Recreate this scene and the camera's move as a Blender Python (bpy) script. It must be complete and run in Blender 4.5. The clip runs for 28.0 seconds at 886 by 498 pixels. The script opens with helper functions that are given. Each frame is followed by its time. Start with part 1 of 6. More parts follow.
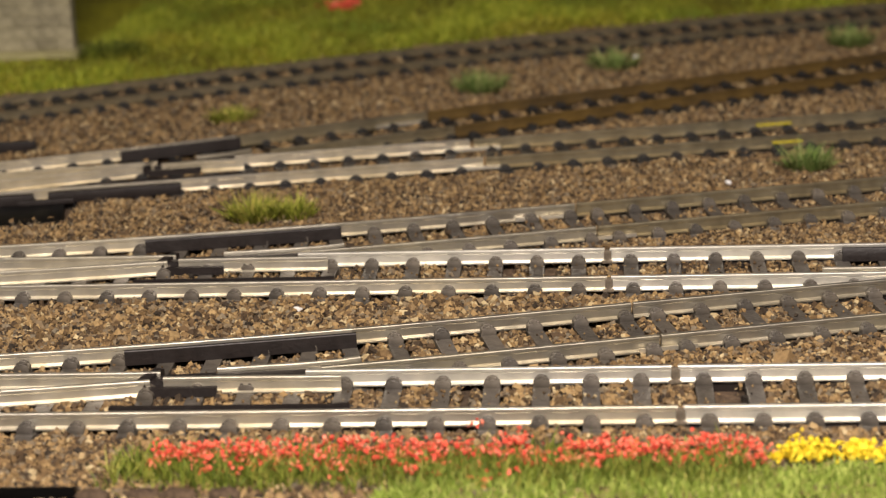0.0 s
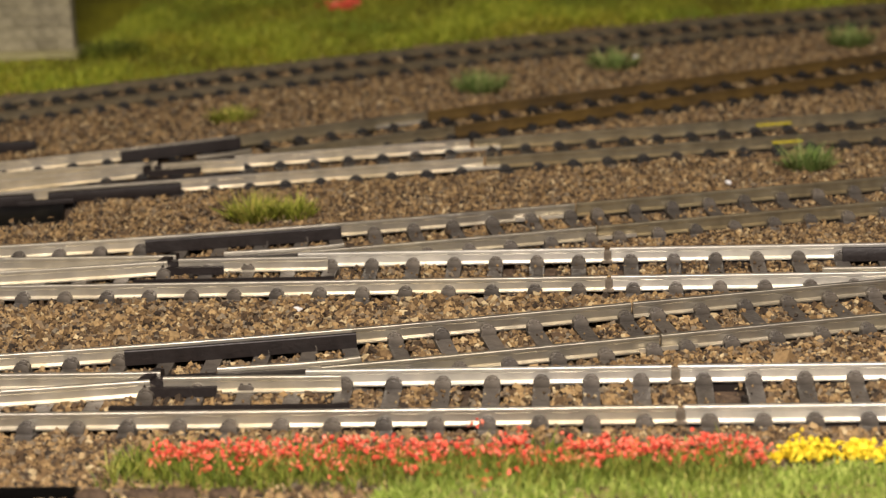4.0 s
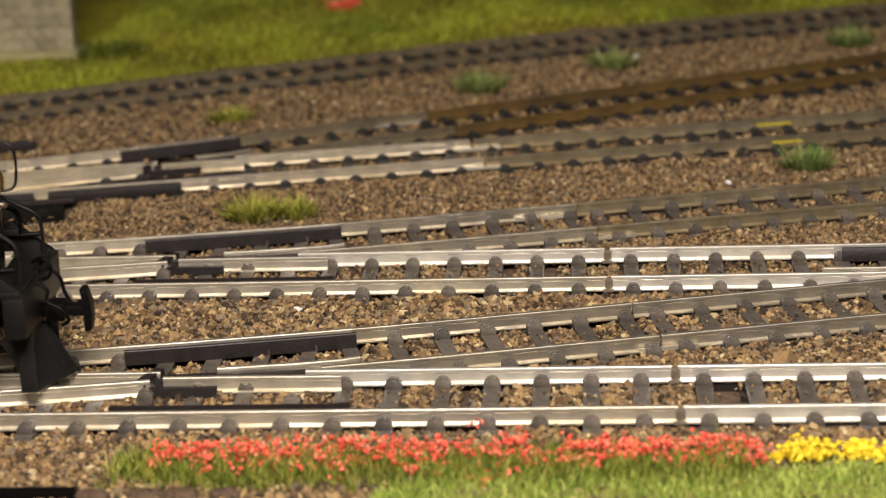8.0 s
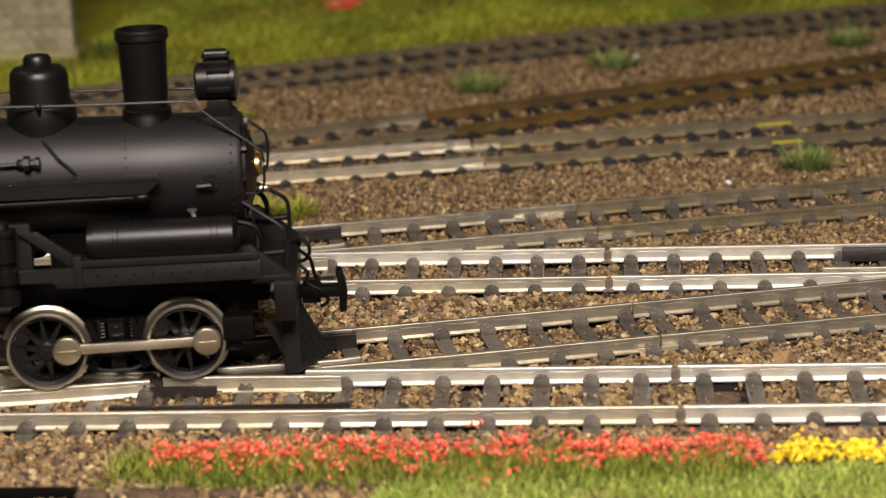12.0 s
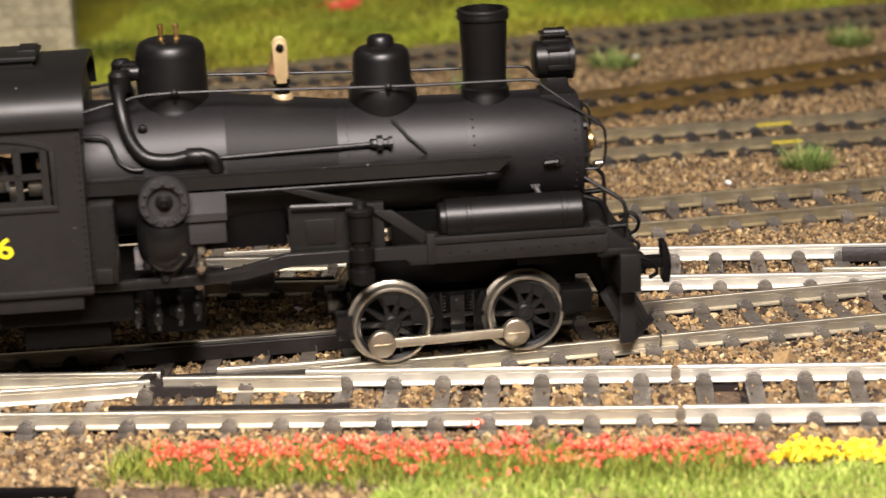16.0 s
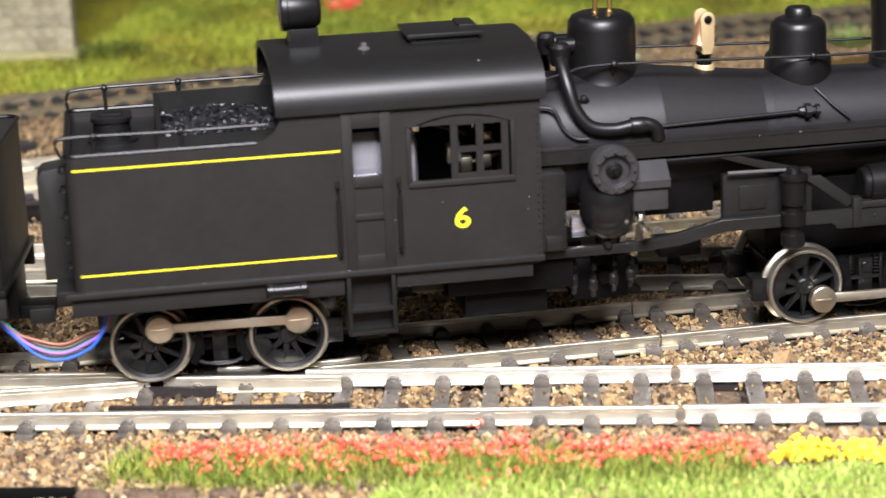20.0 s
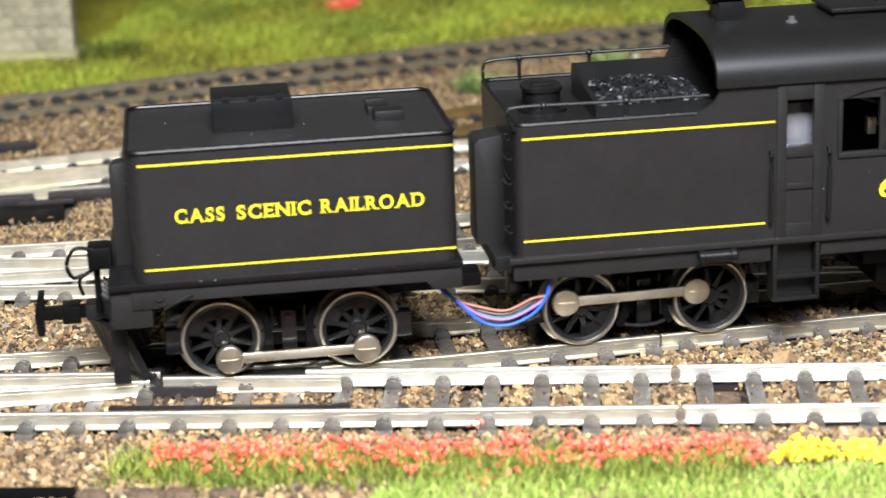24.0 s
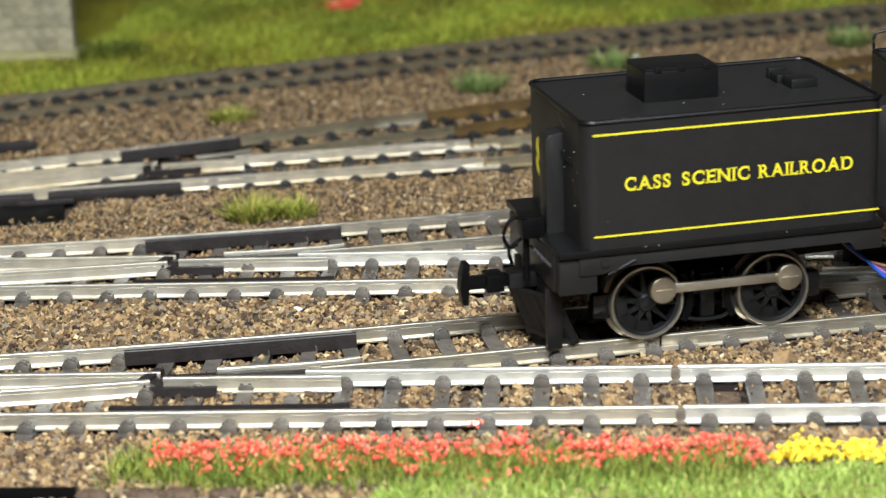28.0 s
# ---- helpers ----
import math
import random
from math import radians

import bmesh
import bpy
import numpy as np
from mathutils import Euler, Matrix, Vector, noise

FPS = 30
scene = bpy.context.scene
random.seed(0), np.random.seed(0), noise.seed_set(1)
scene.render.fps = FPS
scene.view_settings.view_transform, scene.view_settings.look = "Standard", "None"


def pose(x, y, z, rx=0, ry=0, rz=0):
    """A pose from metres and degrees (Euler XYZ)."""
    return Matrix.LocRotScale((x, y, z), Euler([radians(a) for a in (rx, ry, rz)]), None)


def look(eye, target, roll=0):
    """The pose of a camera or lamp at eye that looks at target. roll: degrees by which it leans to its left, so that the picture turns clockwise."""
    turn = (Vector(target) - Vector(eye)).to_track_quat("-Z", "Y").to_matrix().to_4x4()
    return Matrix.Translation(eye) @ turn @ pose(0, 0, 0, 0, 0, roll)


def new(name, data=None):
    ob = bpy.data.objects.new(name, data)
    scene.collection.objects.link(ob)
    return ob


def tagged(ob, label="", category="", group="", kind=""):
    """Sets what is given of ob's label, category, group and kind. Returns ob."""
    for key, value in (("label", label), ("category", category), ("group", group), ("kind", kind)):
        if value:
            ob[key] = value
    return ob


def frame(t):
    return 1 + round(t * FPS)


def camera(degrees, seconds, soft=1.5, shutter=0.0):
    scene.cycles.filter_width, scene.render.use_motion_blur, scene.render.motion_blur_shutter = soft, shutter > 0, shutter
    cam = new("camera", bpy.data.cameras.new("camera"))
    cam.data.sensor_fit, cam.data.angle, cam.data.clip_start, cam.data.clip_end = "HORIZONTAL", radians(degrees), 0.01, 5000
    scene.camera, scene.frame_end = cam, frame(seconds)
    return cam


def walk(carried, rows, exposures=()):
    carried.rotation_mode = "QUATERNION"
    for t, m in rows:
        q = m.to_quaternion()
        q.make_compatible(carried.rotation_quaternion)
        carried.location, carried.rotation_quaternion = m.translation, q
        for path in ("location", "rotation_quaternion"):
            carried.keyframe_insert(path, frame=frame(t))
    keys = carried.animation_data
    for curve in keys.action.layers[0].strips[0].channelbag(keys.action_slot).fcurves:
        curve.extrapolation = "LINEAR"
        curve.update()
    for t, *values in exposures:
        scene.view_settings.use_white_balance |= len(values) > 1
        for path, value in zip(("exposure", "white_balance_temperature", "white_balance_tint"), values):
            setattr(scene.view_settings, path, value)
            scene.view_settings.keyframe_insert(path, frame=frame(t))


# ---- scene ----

# ------------------------------------------------------------------ camera
cam = camera(24.6, 28.0, soft=1.3, shutter=0.5)
cam.data.dof.use_dof = True
cam.data.dof.focus_distance = 0.350
cam.data.dof.aperture_fstop = 29.0
EYE = Vector((0.0, -0.29304, 0.11341))
AIM = EYE + Vector((-0.0723658, 0.95477091, -0.28840197))
CAMERA_POSE = look(EYE, AIM, -2.234)
EXPOSURES = [(0, -0.08, 6500, 15), (12, -0.04, 6500, 16), (13.5, 0.2, 6450, 16), (14.6, 0.37, 6420, 16), (15, 0.47, 6380, 16), (16, 0.72, 6220, 16), (17, 1.01, 5980, 16), (18, 1.16, 5780, 16),
             (19, 1.18, 5620, 16), (20, 1.16, 5520, 14), (21, 1.15, 5430, 12), (25, 1.16, 5300, 8), (26, 1.03, 5300, 7), (27, 0.8, 5300, 5), (28, 0.55, 5300, 5)]
walk(cam, [(0, CAMERA_POSE), (28, CAMERA_POSE)], EXPOSURES)

# ------------------------------------------------------------------ light
world = bpy.data.worlds.new("room_air")
scene.world = world
world.use_nodes = True
world.node_tree.nodes["Background"].inputs[0].default_value = (1.0, 0.93, 0.82, 1)
world.node_tree.nodes["Background"].inputs[1].default_value = 0.05


def area_lamp(name, x, y, z, tx, ty, tz, w, h, power, colour):
    data = bpy.data.lights.new(name, "AREA")
    data.shape, data.size, data.size_y, data.energy, data.color = "RECTANGLE", w, h, power, colour
    ob = new(name, data)
    ob.matrix_world = look((x, y, z), (tx, ty, tz))
    return ob


area_lamp("work_lamp", 0.02, -0.37, 0.42, 0.0, -0.03, 0, 0.26, 0.18, 7.6, (1.0, 0.90, 0.79))
# Overhead fill light, added; no such lamp is in view.
area_lamp("ceiling_lamp", -0.9, 0.2, 1.45, -0.2, 0.3, 0, 1.0, 0.4, 2.2, (1.0, 0.90, 0.79))

# ------------------------------------------------------------------ materials
MM = 0.001


def material(name, colour, rough=0.6, metal=0.0, spec=0.5, vary=0.0, grain=0.0, scale=300.0, bump=0.0, bump_scale=600.0, second=None, big=40.0, island=None, coat=0.0, wear=0.1):
    """A procedural surface: base colour with a fine and a broad variation, roughness wear and a bump."""
    m = bpy.data.materials.new(name)
    m.use_nodes = True
    nt = m.node_tree
    n, l = nt.nodes, nt.links
    b = n["Principled BSDF"]
    b.inputs["Roughness"].default_value = rough
    b.inputs["Metallic"].default_value = metal
    b.inputs["Specular IOR Level"].default_value = spec
    b.inputs["Coat Weight"].default_value = coat
    geo = n.new("ShaderNodeNewGeometry")
    tex = n.new("ShaderNodeTexCoord")
    fine = n.new("ShaderNodeTexNoise")
    fine.inputs["Scale"].default_value, fine.inputs["Detail"].default_value = scale, 5
    broad = n.new("ShaderNodeTexNoise")
    broad.inputs["Scale"].default_value, broad.inputs["Detail"].default_value = big, 3
    l.new(tex.outputs["Object"], fine.inputs["Vector"])
    l.new(geo.outputs["Position"] if second else tex.outputs["Object"], broad.inputs["Vector"])
    if island:
        ramp = n.new("ShaderNodeValToRGB")
        els = ramp.color_ramp.elements
        while len(els) < len(island):
            els.new(0.5)
        for e, (p, c) in zip(els, island):
            e.position, e.color = p, (*c, 1)
        ramp.color_ramp.interpolation = "LINEAR"
        l.new(geo.outputs["Random Per Island"], ramp.inputs["Fac"])
        colour_out = ramp.outputs["Color"]
    else:
        rgb = n.new("ShaderNodeRGB")
        rgb.outputs[0].default_value = (*colour, 1)
        colour_out = rgb.outputs[0]
    if second:
        rng = n.new("ShaderNodeMapRange")
        rng.inputs["From Min"].default_value, rng.inputs["From Max"].default_value = 0.38, 0.62
        l.new(broad.outputs["Fac"], rng.inputs["Value"])
        mix = n.new("ShaderNodeMix")
        mix.data_type = "RGBA"
        l.new(rng.outputs["Result"], mix.inputs["Factor"])
        l.new(colour_out, mix.inputs[6])
        mix.inputs[7].default_value = (*second, 1)
        colour_out = mix.outputs[2]
    hsv = n.new("ShaderNodeHueSaturation")
    val = n.new("ShaderNodeMapRange")
    val.inputs["From Min"].default_value, val.inputs["From Max"].default_value = 0.25, 0.75
    val.inputs["To Min"].default_value, val.inputs["To Max"].default_value = 1 - grain, 1 + grain
    l.new(fine.outputs["Fac"], val.inputs["Value"])
    info = n.new("ShaderNodeObjectInfo")
    rv = n.new("ShaderNodeMapRange")
    rv.inputs["To Min"].default_value, rv.inputs["To Max"].default_value = 1 - vary, 1 + vary
    l.new(info.outputs["Random"], rv.inputs["Value"])
    mul = n.new("ShaderNodeMath")
    mul.operation = "MULTIPLY"
    l.new(val.outputs["Result"], mul.inputs[0])
    l.new(rv.outputs["Result"], mul.inputs[1])
    l.new(mul.outputs[0], hsv.inputs["Value"])
    l.new(colour_out, hsv.inputs["Color"])
    l.new(hsv.outputs["Color"], b.inputs["Base Color"])
    rr = n.new("ShaderNodeMapRange")
    rr.inputs["From Min"].default_value, rr.inputs["From Max"].default_value = 0.3, 0.7
    rr.inputs["To Min"].default_value, rr.inputs["To Max"].default_value = max(0.03, rough - wear), min(1.0, rough + wear)
    l.new(broad.outputs["Fac"], rr.inputs["Value"])
    l.new(rr.outputs["Result"], b.inputs["Roughness"])
    if bump:
        bn = n.new("ShaderNodeTexNoise")
        bn.inputs["Scale"].default_value, bn.inputs["Detail"].default_value = bump_scale, 4
        l.new(tex.outputs["Object"], bn.inputs["Vector"])
        bu = n.new("ShaderNodeBump")
        bu.inputs["Strength"].default_value, bu.inputs["Distance"].default_value = bump, 0.0003
        l.new(bn.outputs["Fac"], bu.inputs["Height"])
        l.new(bu.outputs["Normal"], b.inputs["Normal"])
    return m


M_BLACK = material("satin_black_enamel", (0.0046, 0.0044, 0.0040), 0.44, 0, 0.33, grain=0.15, scale=900, bump=0.05, bump_scale=2500, big=120, wear=0.02)
M_BLACK_DARK = material("black_frame_plastic", (0.0022, 0.0021, 0.0021), 0.40, 0, 0.13, grain=0.2, scale=900, bump=0.1, bump_scale=2000)
M_SMOKEBOX = material("matt_graphite_black", (0.0062, 0.0055, 0.0061), 0.48, 0, 0.30, grain=0.2, scale=1200, bump=0.05, bump_scale=3000, wear=0.02)
# Slightly darker and rougher than the neighbouring boiler rings.
M_TAPER = material("dull_black_taper", (0.0058, 0.0055, 0.0056), 0.58, 0, 0.20, grain=0.2, scale=1200, bump=0.06, bump_scale=3000, wear=0.03)
M_GLOSS = material("gloss_black_enamel", (0.005, 0.005, 0.005), 0.22, 0, 0.5, grain=0.1, scale=900, wear=0.03)
M_CAB = material("satin_black_body_paint", (0.0086, 0.0079, 0.0073), 0.47, 0, 0.37, grain=0.15, scale=900, bump=0.05, bump_scale=2500, big=120, wear=0.03)
M_FRAME = material("black_frame_paint", (0.0068, 0.0064, 0.0060), 0.43, 0, 0.36, grain=0.2, scale=900, bump=0.08, bump_scale=2000)
M_WHEEL = material("gloss_black_wheel_paint", (0.006, 0.006, 0.006), 0.26, 0, 0.45, grain=0.1, scale=900, bump=0.08, bump_scale=2000, wear=0.05)
M_SATIN = material("semi_gloss_black_enamel", (0.0034, 0.0032, 0.0032), 0.37, 0, 0.27, grain=0.15, scale=900, bump=0.05, bump_scale=2500, big=120, wear=0.03)
M_PLASTIC = material("black_track_plastic", (0.0150, 0.0115, 0.0105), 0.48, 0, 0.34, grain=0.3, scale=700, bump=0.3, bump_scale=1500)
M_SLEEPER = material("dark_sleeper_plastic", (0.074, 0.066, 0.056), 0.46, 0, 0.45, vary=0.3, grain=0.4, scale=500, bump=0.5, bump_scale=1200, second=(0.088, 0.075, 0.058), big=90)
M_SLEEPER_BLACK = material("black_sleeper_plastic", (0.012, 0.011, 0.010), 0.6, 0, 0.4, vary=0.25, grain=0.4, scale=500, bump=0.5, bump_scale=1200)
M_JOINER = material("dusty_brown_joiner", (0.13, 0.105, 0.075), 0.7, 0, 0.3, grain=0.5, scale=900, bump=0.6, bump_scale=1500)
M_RAIL = material("nickel_silver_rail", (0.79, 0.755, 0.655), 0.46, 0.95, 0.5, vary=0.05, grain=0.16, scale=260, bump=0.12, bump_scale=900, second=(0.62, 0.57, 0.45), big=45)
M_RAIL_WARM = material("faintly_tarnished_rail", (0.73, 0.68, 0.57), 0.45, 0.95, 0.5, vary=0.05, grain=0.2, scale=260, bump=0.12, bump_scale=900, second=(0.54, 0.48, 0.35), big=45)
# Paler copy of M_RAIL: the lamp's sheen on the straight rails, put into colour.
M_RAIL_BRIGHT = material("highlit_nickel_silver_rail", (0.87, 0.845, 0.765), 0.49, 0.9, 0.5, vary=0.04, grain=0.14, scale=260, bump=0.12, bump_scale=900, second=(0.74, 0.715, 0.62), big=45)
M_RAIL_DARK = material("dark_tarnished_rail", (0.28, 0.24, 0.16), 0.44, 0.8, 0.5, vary=0.05, grain=0.25, scale=260, bump=0.2, bump_scale=900, second=(0.20, 0.165, 0.10), big=45)
# Olive tarnish, plus the weaker reflection of slanting rails put into the colour.
M_RAIL_MID = material("angle_and_tarnish_dulled_rail", (0.60, 0.56, 0.47), 0.43, 0.95, 0.5, vary=0.05, grain=0.2, scale=260, bump=0.15, bump_scale=900, second=(0.46, 0.42, 0.32), big=45)
M_RAIL_OLD = material("tarnished_rail", (0.44, 0.39, 0.27), 0.40, 0.9, 0.5, vary=0.05, grain=0.25, scale=260, bump=0.2, bump_scale=900, second=(0.32, 0.27, 0.17), big=45)
M_RAIL_RUST = material("rust_painted_rail", (0.125, 0.078, 0.022), 0.5, 0.3, 0.5, grain=0.3, scale=260, bump=0.2, bump_scale=900, second=(0.075, 0.047, 0.015), big=45)
M_TYRE = material("polished_wheel_tyre", (0.48, 0.44, 0.36), 0.38, 1.0, 0.5, grain=0.08, scale=900)
M_ROD = material("nickel_coupling_rod", (0.58, 0.52, 0.40), 0.34, 1.0, 0.5, grain=0.08, scale=900, bump=0.05, bump_scale=2000)
M_BRASS = material("brass_fitting", (0.62, 0.42, 0.16), 0.32, 1.0, 0.5, grain=0.1, scale=800)
M_WHISTLE = material("cream_brass_casting", (0.44, 0.33, 0.17), 0.42, 0.5, 0.5, grain=0.1, scale=800)
M_BELL = material("rose_brass_bell", (0.55, 0.30, 0.17), 0.34, 0.85, 0.5, grain=0.1, scale=800)
M_STEEL = material("bright_steel_weight", (0.55, 0.55, 0.60), 0.27, 0.85, 0.5, grain=0.05, scale=300)
M_YELLOW = material("yellow_print", (0.53, 0.46, 0.006), 0.5, 0, 0.4, grain=0.05, scale=1200)
# Black lifted to grey: light on the pump faces is put into the base.
M_PUMP = material("lightened_black_pump_paint", (0.019, 0.0185, 0.0190), 0.40, 0, 0.5, grain=0.15, scale=900, bump=0.08, bump_scale=2500)
M_COAL = material("glossy_coal", (0.02, 0.02, 0.022), 0.36, 0, 0.22, grain=0.3, scale=900, island=[(0, (0.002, 0.002, 0.002)), (1, (0.010, 0.010, 0.011))])
M_GREYFIT = material("grey_pump_paint", (0.045, 0.044, 0.044), 0.5, 0, 0.4, grain=0.12, scale=900)
M_GROUND = material("ballast_bed", (0.10, 0.066, 0.040), 0.95, 0, 0.2, grain=0.6, scale=900, bump=1.0, bump_scale=1100, second=(0.06, 0.042, 0.028), big=60)
M_BALLAST = material("brown_ballast_stone", (0.2, 0.13, 0.07), 0.85, 0, 0.3, grain=0.25, scale=1400, bump=0.6, bump_scale=2500,
                     island=[(0.0, (0.024, 0.019, 0.014)), (0.22, (0.080, 0.050, 0.025)), (0.5, (0.180, 0.114, 0.050)), (0.62, (0.155, 0.128, 0.088)), (0.74, (0.24, 0.153, 0.064)), (0.92, (0.315, 0.214, 0.096)), (1.0, (0.45, 0.36, 0.20))])
M_TURF = material("green_turf", (0.17, 0.165, 0.013), 0.95, 0, 0.1, grain=0.5, scale=500, bump=0.8, bump_scale=700, second=(0.085, 0.078, 0.014), big=30)
M_BLADE = material("yellow_green_fibre", (0.1, 0.13, 0.015), 0.7, 0, 0.3, grain=0.1, scale=300, island=[(0.0, (0.11, 0.12, 0.007)), (0.5, (0.23, 0.23, 0.014)), (1.0, (0.37, 0.32, 0.035))], second=(0.13, 0.17, 0.012), big=18)
M_BLADE_BRIGHT = material("bright_green_fibre", (0.1, 0.2, 0.02), 0.65, 0, 0.3, grain=0.1, scale=300, island=[(0.0, (0.10, 0.16, 0.016)), (0.5, (0.25, 0.34, 0.045)), (1.0, (0.44, 0.48, 0.12))])
M_BLADE_LUSH = material("lush_yellow_green_fibre", (0.2, 0.25, 0.02), 0.7, 0, 0.3, grain=0.1, scale=300, island=[(0.0, (0.12, 0.16, 0.008)), (0.5, (0.23, 0.27, 0.016)), (1.0, (0.37, 0.38, 0.04))])
M_BLADE_OLIVE = material("olive_green_fibre", (0.1, 0.2, 0.02), 0.7, 0, 0.3, grain=0.1, scale=300, island=[(0.0, (0.10, 0.13, 0.010)), (0.6, (0.23, 0.25, 0.022)), (1.0, (0.42, 0.36, 0.08))])
M_BLADE_STALK = material("mid_green_stalk", (0.1, 0.15, 0.02), 0.7, 0, 0.3, grain=0.1, scale=300, island=[(0.0, (0.07, 0.10, 0.010)), (0.6, (0.16, 0.20, 0.020)), (1.0, (0.32, 0.30, 0.06))])
M_BLADE_DARK = material("dark_green_fibre", (0.05, 0.08, 0.01), 0.75, 0, 0.2, grain=0.1, scale=300, island=[(0.0, (0.03, 0.045, 0.006)), (1.0, (0.10, 0.12, 0.015))])
M_BLADE_COOL = material("cool_green_fibre", (0.1, 0.2, 0.02), 0.7, 0, 0.3, grain=0.1, scale=300, island=[(0.0, (0.06, 0.11, 0.02)), (0.6, (0.14, 0.21, 0.045)), (1.0, (0.34, 0.35, 0.13))])
M_RED = material("coral_red_foam", (0.7, 0.1, 0.05), 0.8, 0, 0.2, grain=0.15, scale=1500, bump=0.5, bump_scale=3000, island=[(0.0, (0.50, 0.05, 0.03)), (0.6, (0.78, 0.12, 0.07)), (1.0, (0.92, 0.30, 0.19))])
M_YFLOWER = material("yellow_foam", (0.7, 0.5, 0.02), 0.8, 0, 0.2, grain=0.15, scale=1500, bump=0.5, bump_scale=3000, island=[(0.0, (0.62, 0.42, 0.01)), (1.0, (0.88, 0.72, 0.05))])
M_STONE = material("grey_plaster_stone", (0.26, 0.235, 0.150), 0.85, 0, 0.25, vary=0.16, grain=0.25, scale=350, bump=0.9, bump_scale=500, second=(0.21, 0.19, 0.125), big=60)
M_PLINTH = material("sandy_plinth", (0.27, 0.25, 0.12), 0.85, 0, 0.25, grain=0.2, scale=350, bump=0.5, bump_scale=500)
# Wall tone lowered to weaken the light bounced onto the blacks.
M_WALL = material("toned_down_room_wall", (0.30, 0.28, 0.25), 0.9, 0, 0.2, grain=0.05, scale=8, bump=0.1, bump_scale=60, big=2)
M_FLOOR = material("room_floor_carpet", (0.16, 0.13, 0.11), 0.95, 0, 0.1, grain=0.2, scale=60, big=3)
M_WOOD = material("plain_pine_timber", (0.30, 0.19, 0.10), 0.6, 0, 0.3, grain=0.25, scale=60, bump=0.2, bump_scale=90, big=6)
M_GLASS = material("dark_clear_lens", (0.06, 0.06, 0.058), 0.08, 0.2, 0.6)
M_DUST = material("grey_dust", (0.16, 0.155, 0.15), 0.8, 0, 0.3, grain=0.2)
M_WHITE = material("pale_fleck", (0.75, 0.74, 0.72), 0.6, 0, 0.4, grain=0.1)


def cable(name, c):
    return material(name, c, 0.35, 0, 0.5, grain=0.05)


M_CABLES = [cable("blue_cable", (0.02, 0.08, 0.40)), cable("violet_cable", (0.22, 0.10, 0.34)), cable("brown_cable", (0.20, 0.085, 0.05)), cable("tan_cable", (0.22, 0.14, 0.10)), cable("green_cable", (0.02, 0.24, 0.22))]


# ------------------------------------------------------------------ mesh helpers, in millimetres
def mesh_of(name, bm, mat, smooth=0):
    bmesh.ops.remove_doubles(bm, verts=bm.verts, dist=0.0005)
    for v in bm.verts:
        v.co *= MM
    me = bpy.data.meshes.new(name)
    bmesh.ops.recalc_face_normals(bm, faces=bm.faces)
    bm.to_mesh(me)
    bm.free()
    me.materials.append(mat)
    if smooth:
        me.polygons.foreach_set("use_smooth", [True] * len(me.polygons))
        me.set_sharp_from_angle(angle=radians(smooth))
    return me


def part(name, bm, mat, parent=None, label="", smooth=38, at=None):
    """Links a bmesh drawn in millimetres as one mesh object."""
    ob = new(name, mesh_of(name, bm, mat, smooth))
    ob.parent = parent
    if at is not None:
        ob.matrix_basis = at
    if label:
        ob["label"] = label
    return ob


def share(name, me, parent, m, label=""):
    ob = new(name, me)
    ob.parent, ob.matrix_basis = parent, m
    if label:
        ob["label"] = label
    return ob


def at_mm(x, y, z, rx=0, ry=0, rz=0):
    return pose(x * MM, y * MM, z * MM, rx, ry, rz)


def thing(name, label, category, group="", kind="", m=None):
    ob = new(name)
    ob.empty_display_size = 0.01
    if m is not None:
        ob.matrix_basis = m
    return tagged(ob, label, category, group, kind)


def bm_():
    return bmesh.new()


def box(bm, x0, x1, y0, y1, z0, z1, bevel=0.0, m=None):
    vs = [bm.verts.new((x, y, z)) for x in (x0, x1) for y in (y0, y1) for z in (z0, z1)]
    fs = [bm.faces.new([vs[i] for i in q]) for q in ((0, 1, 3, 2), (4, 6, 7, 5), (0, 4, 5, 1), (2, 3, 7, 6), (0, 2, 6, 4), (1, 5, 7, 3))]
    if m is not None:
        for v in vs:
            v.co = m @ v.co
    if bevel:
        es = list({e for f in fs for e in f.edges})
        bmesh.ops.bevel(bm, geom=es, offset=bevel, segments=2, affect="EDGES", profile=0.6)
    return bm


def round_box(bm, x0, x1, y0, y1, z0, z1, r, k=5):
    """A box whose upright edges are rounded."""
    poly = []
    for cx, cy, a0 in ((x1 - r, y0 + r, -90), (x1 - r, y1 - r, 0), (x0 + r, y1 - r, 90), (x0 + r, y0 + r, 180)):
        for i in range(k + 1):
            a = radians(a0 + 90 * i / k)
            poly.append((cx + r * math.cos(a), cy + r * math.sin(a)))
    return prism(bm, poly, z0, z1, "z")


def prism(bm, poly, y0, y1, axis="y", bevel=0.0):
    """Extrudes a polygon given in (x, z) from y0 to y1, or one in (y, z) along x."""
    def p(a, b, c):
        return (a, c, b) if axis == "y" else ((c, a, b) if axis == "x" else (a, b, c))
    lo = [bm.verts.new(p(a, b, y0)) for a, b in poly]
    hi = [bm.verts.new(p(a, b, y1)) for a, b in poly]
    fs = [bm.faces.new(lo), bm.faces.new(hi[::-1])]
    k = len(poly)
    for i in range(k):
        fs.append(bm.faces.new((lo[i], hi[i], hi[(i + 1) % k], lo[(i + 1) % k])))
    if bevel:
        es = list({e for f in fs for e in f.edges})
        bmesh.ops.bevel(bm, geom=es, offset=bevel, segments=2, affect="EDGES", profile=0.6)
    return bm


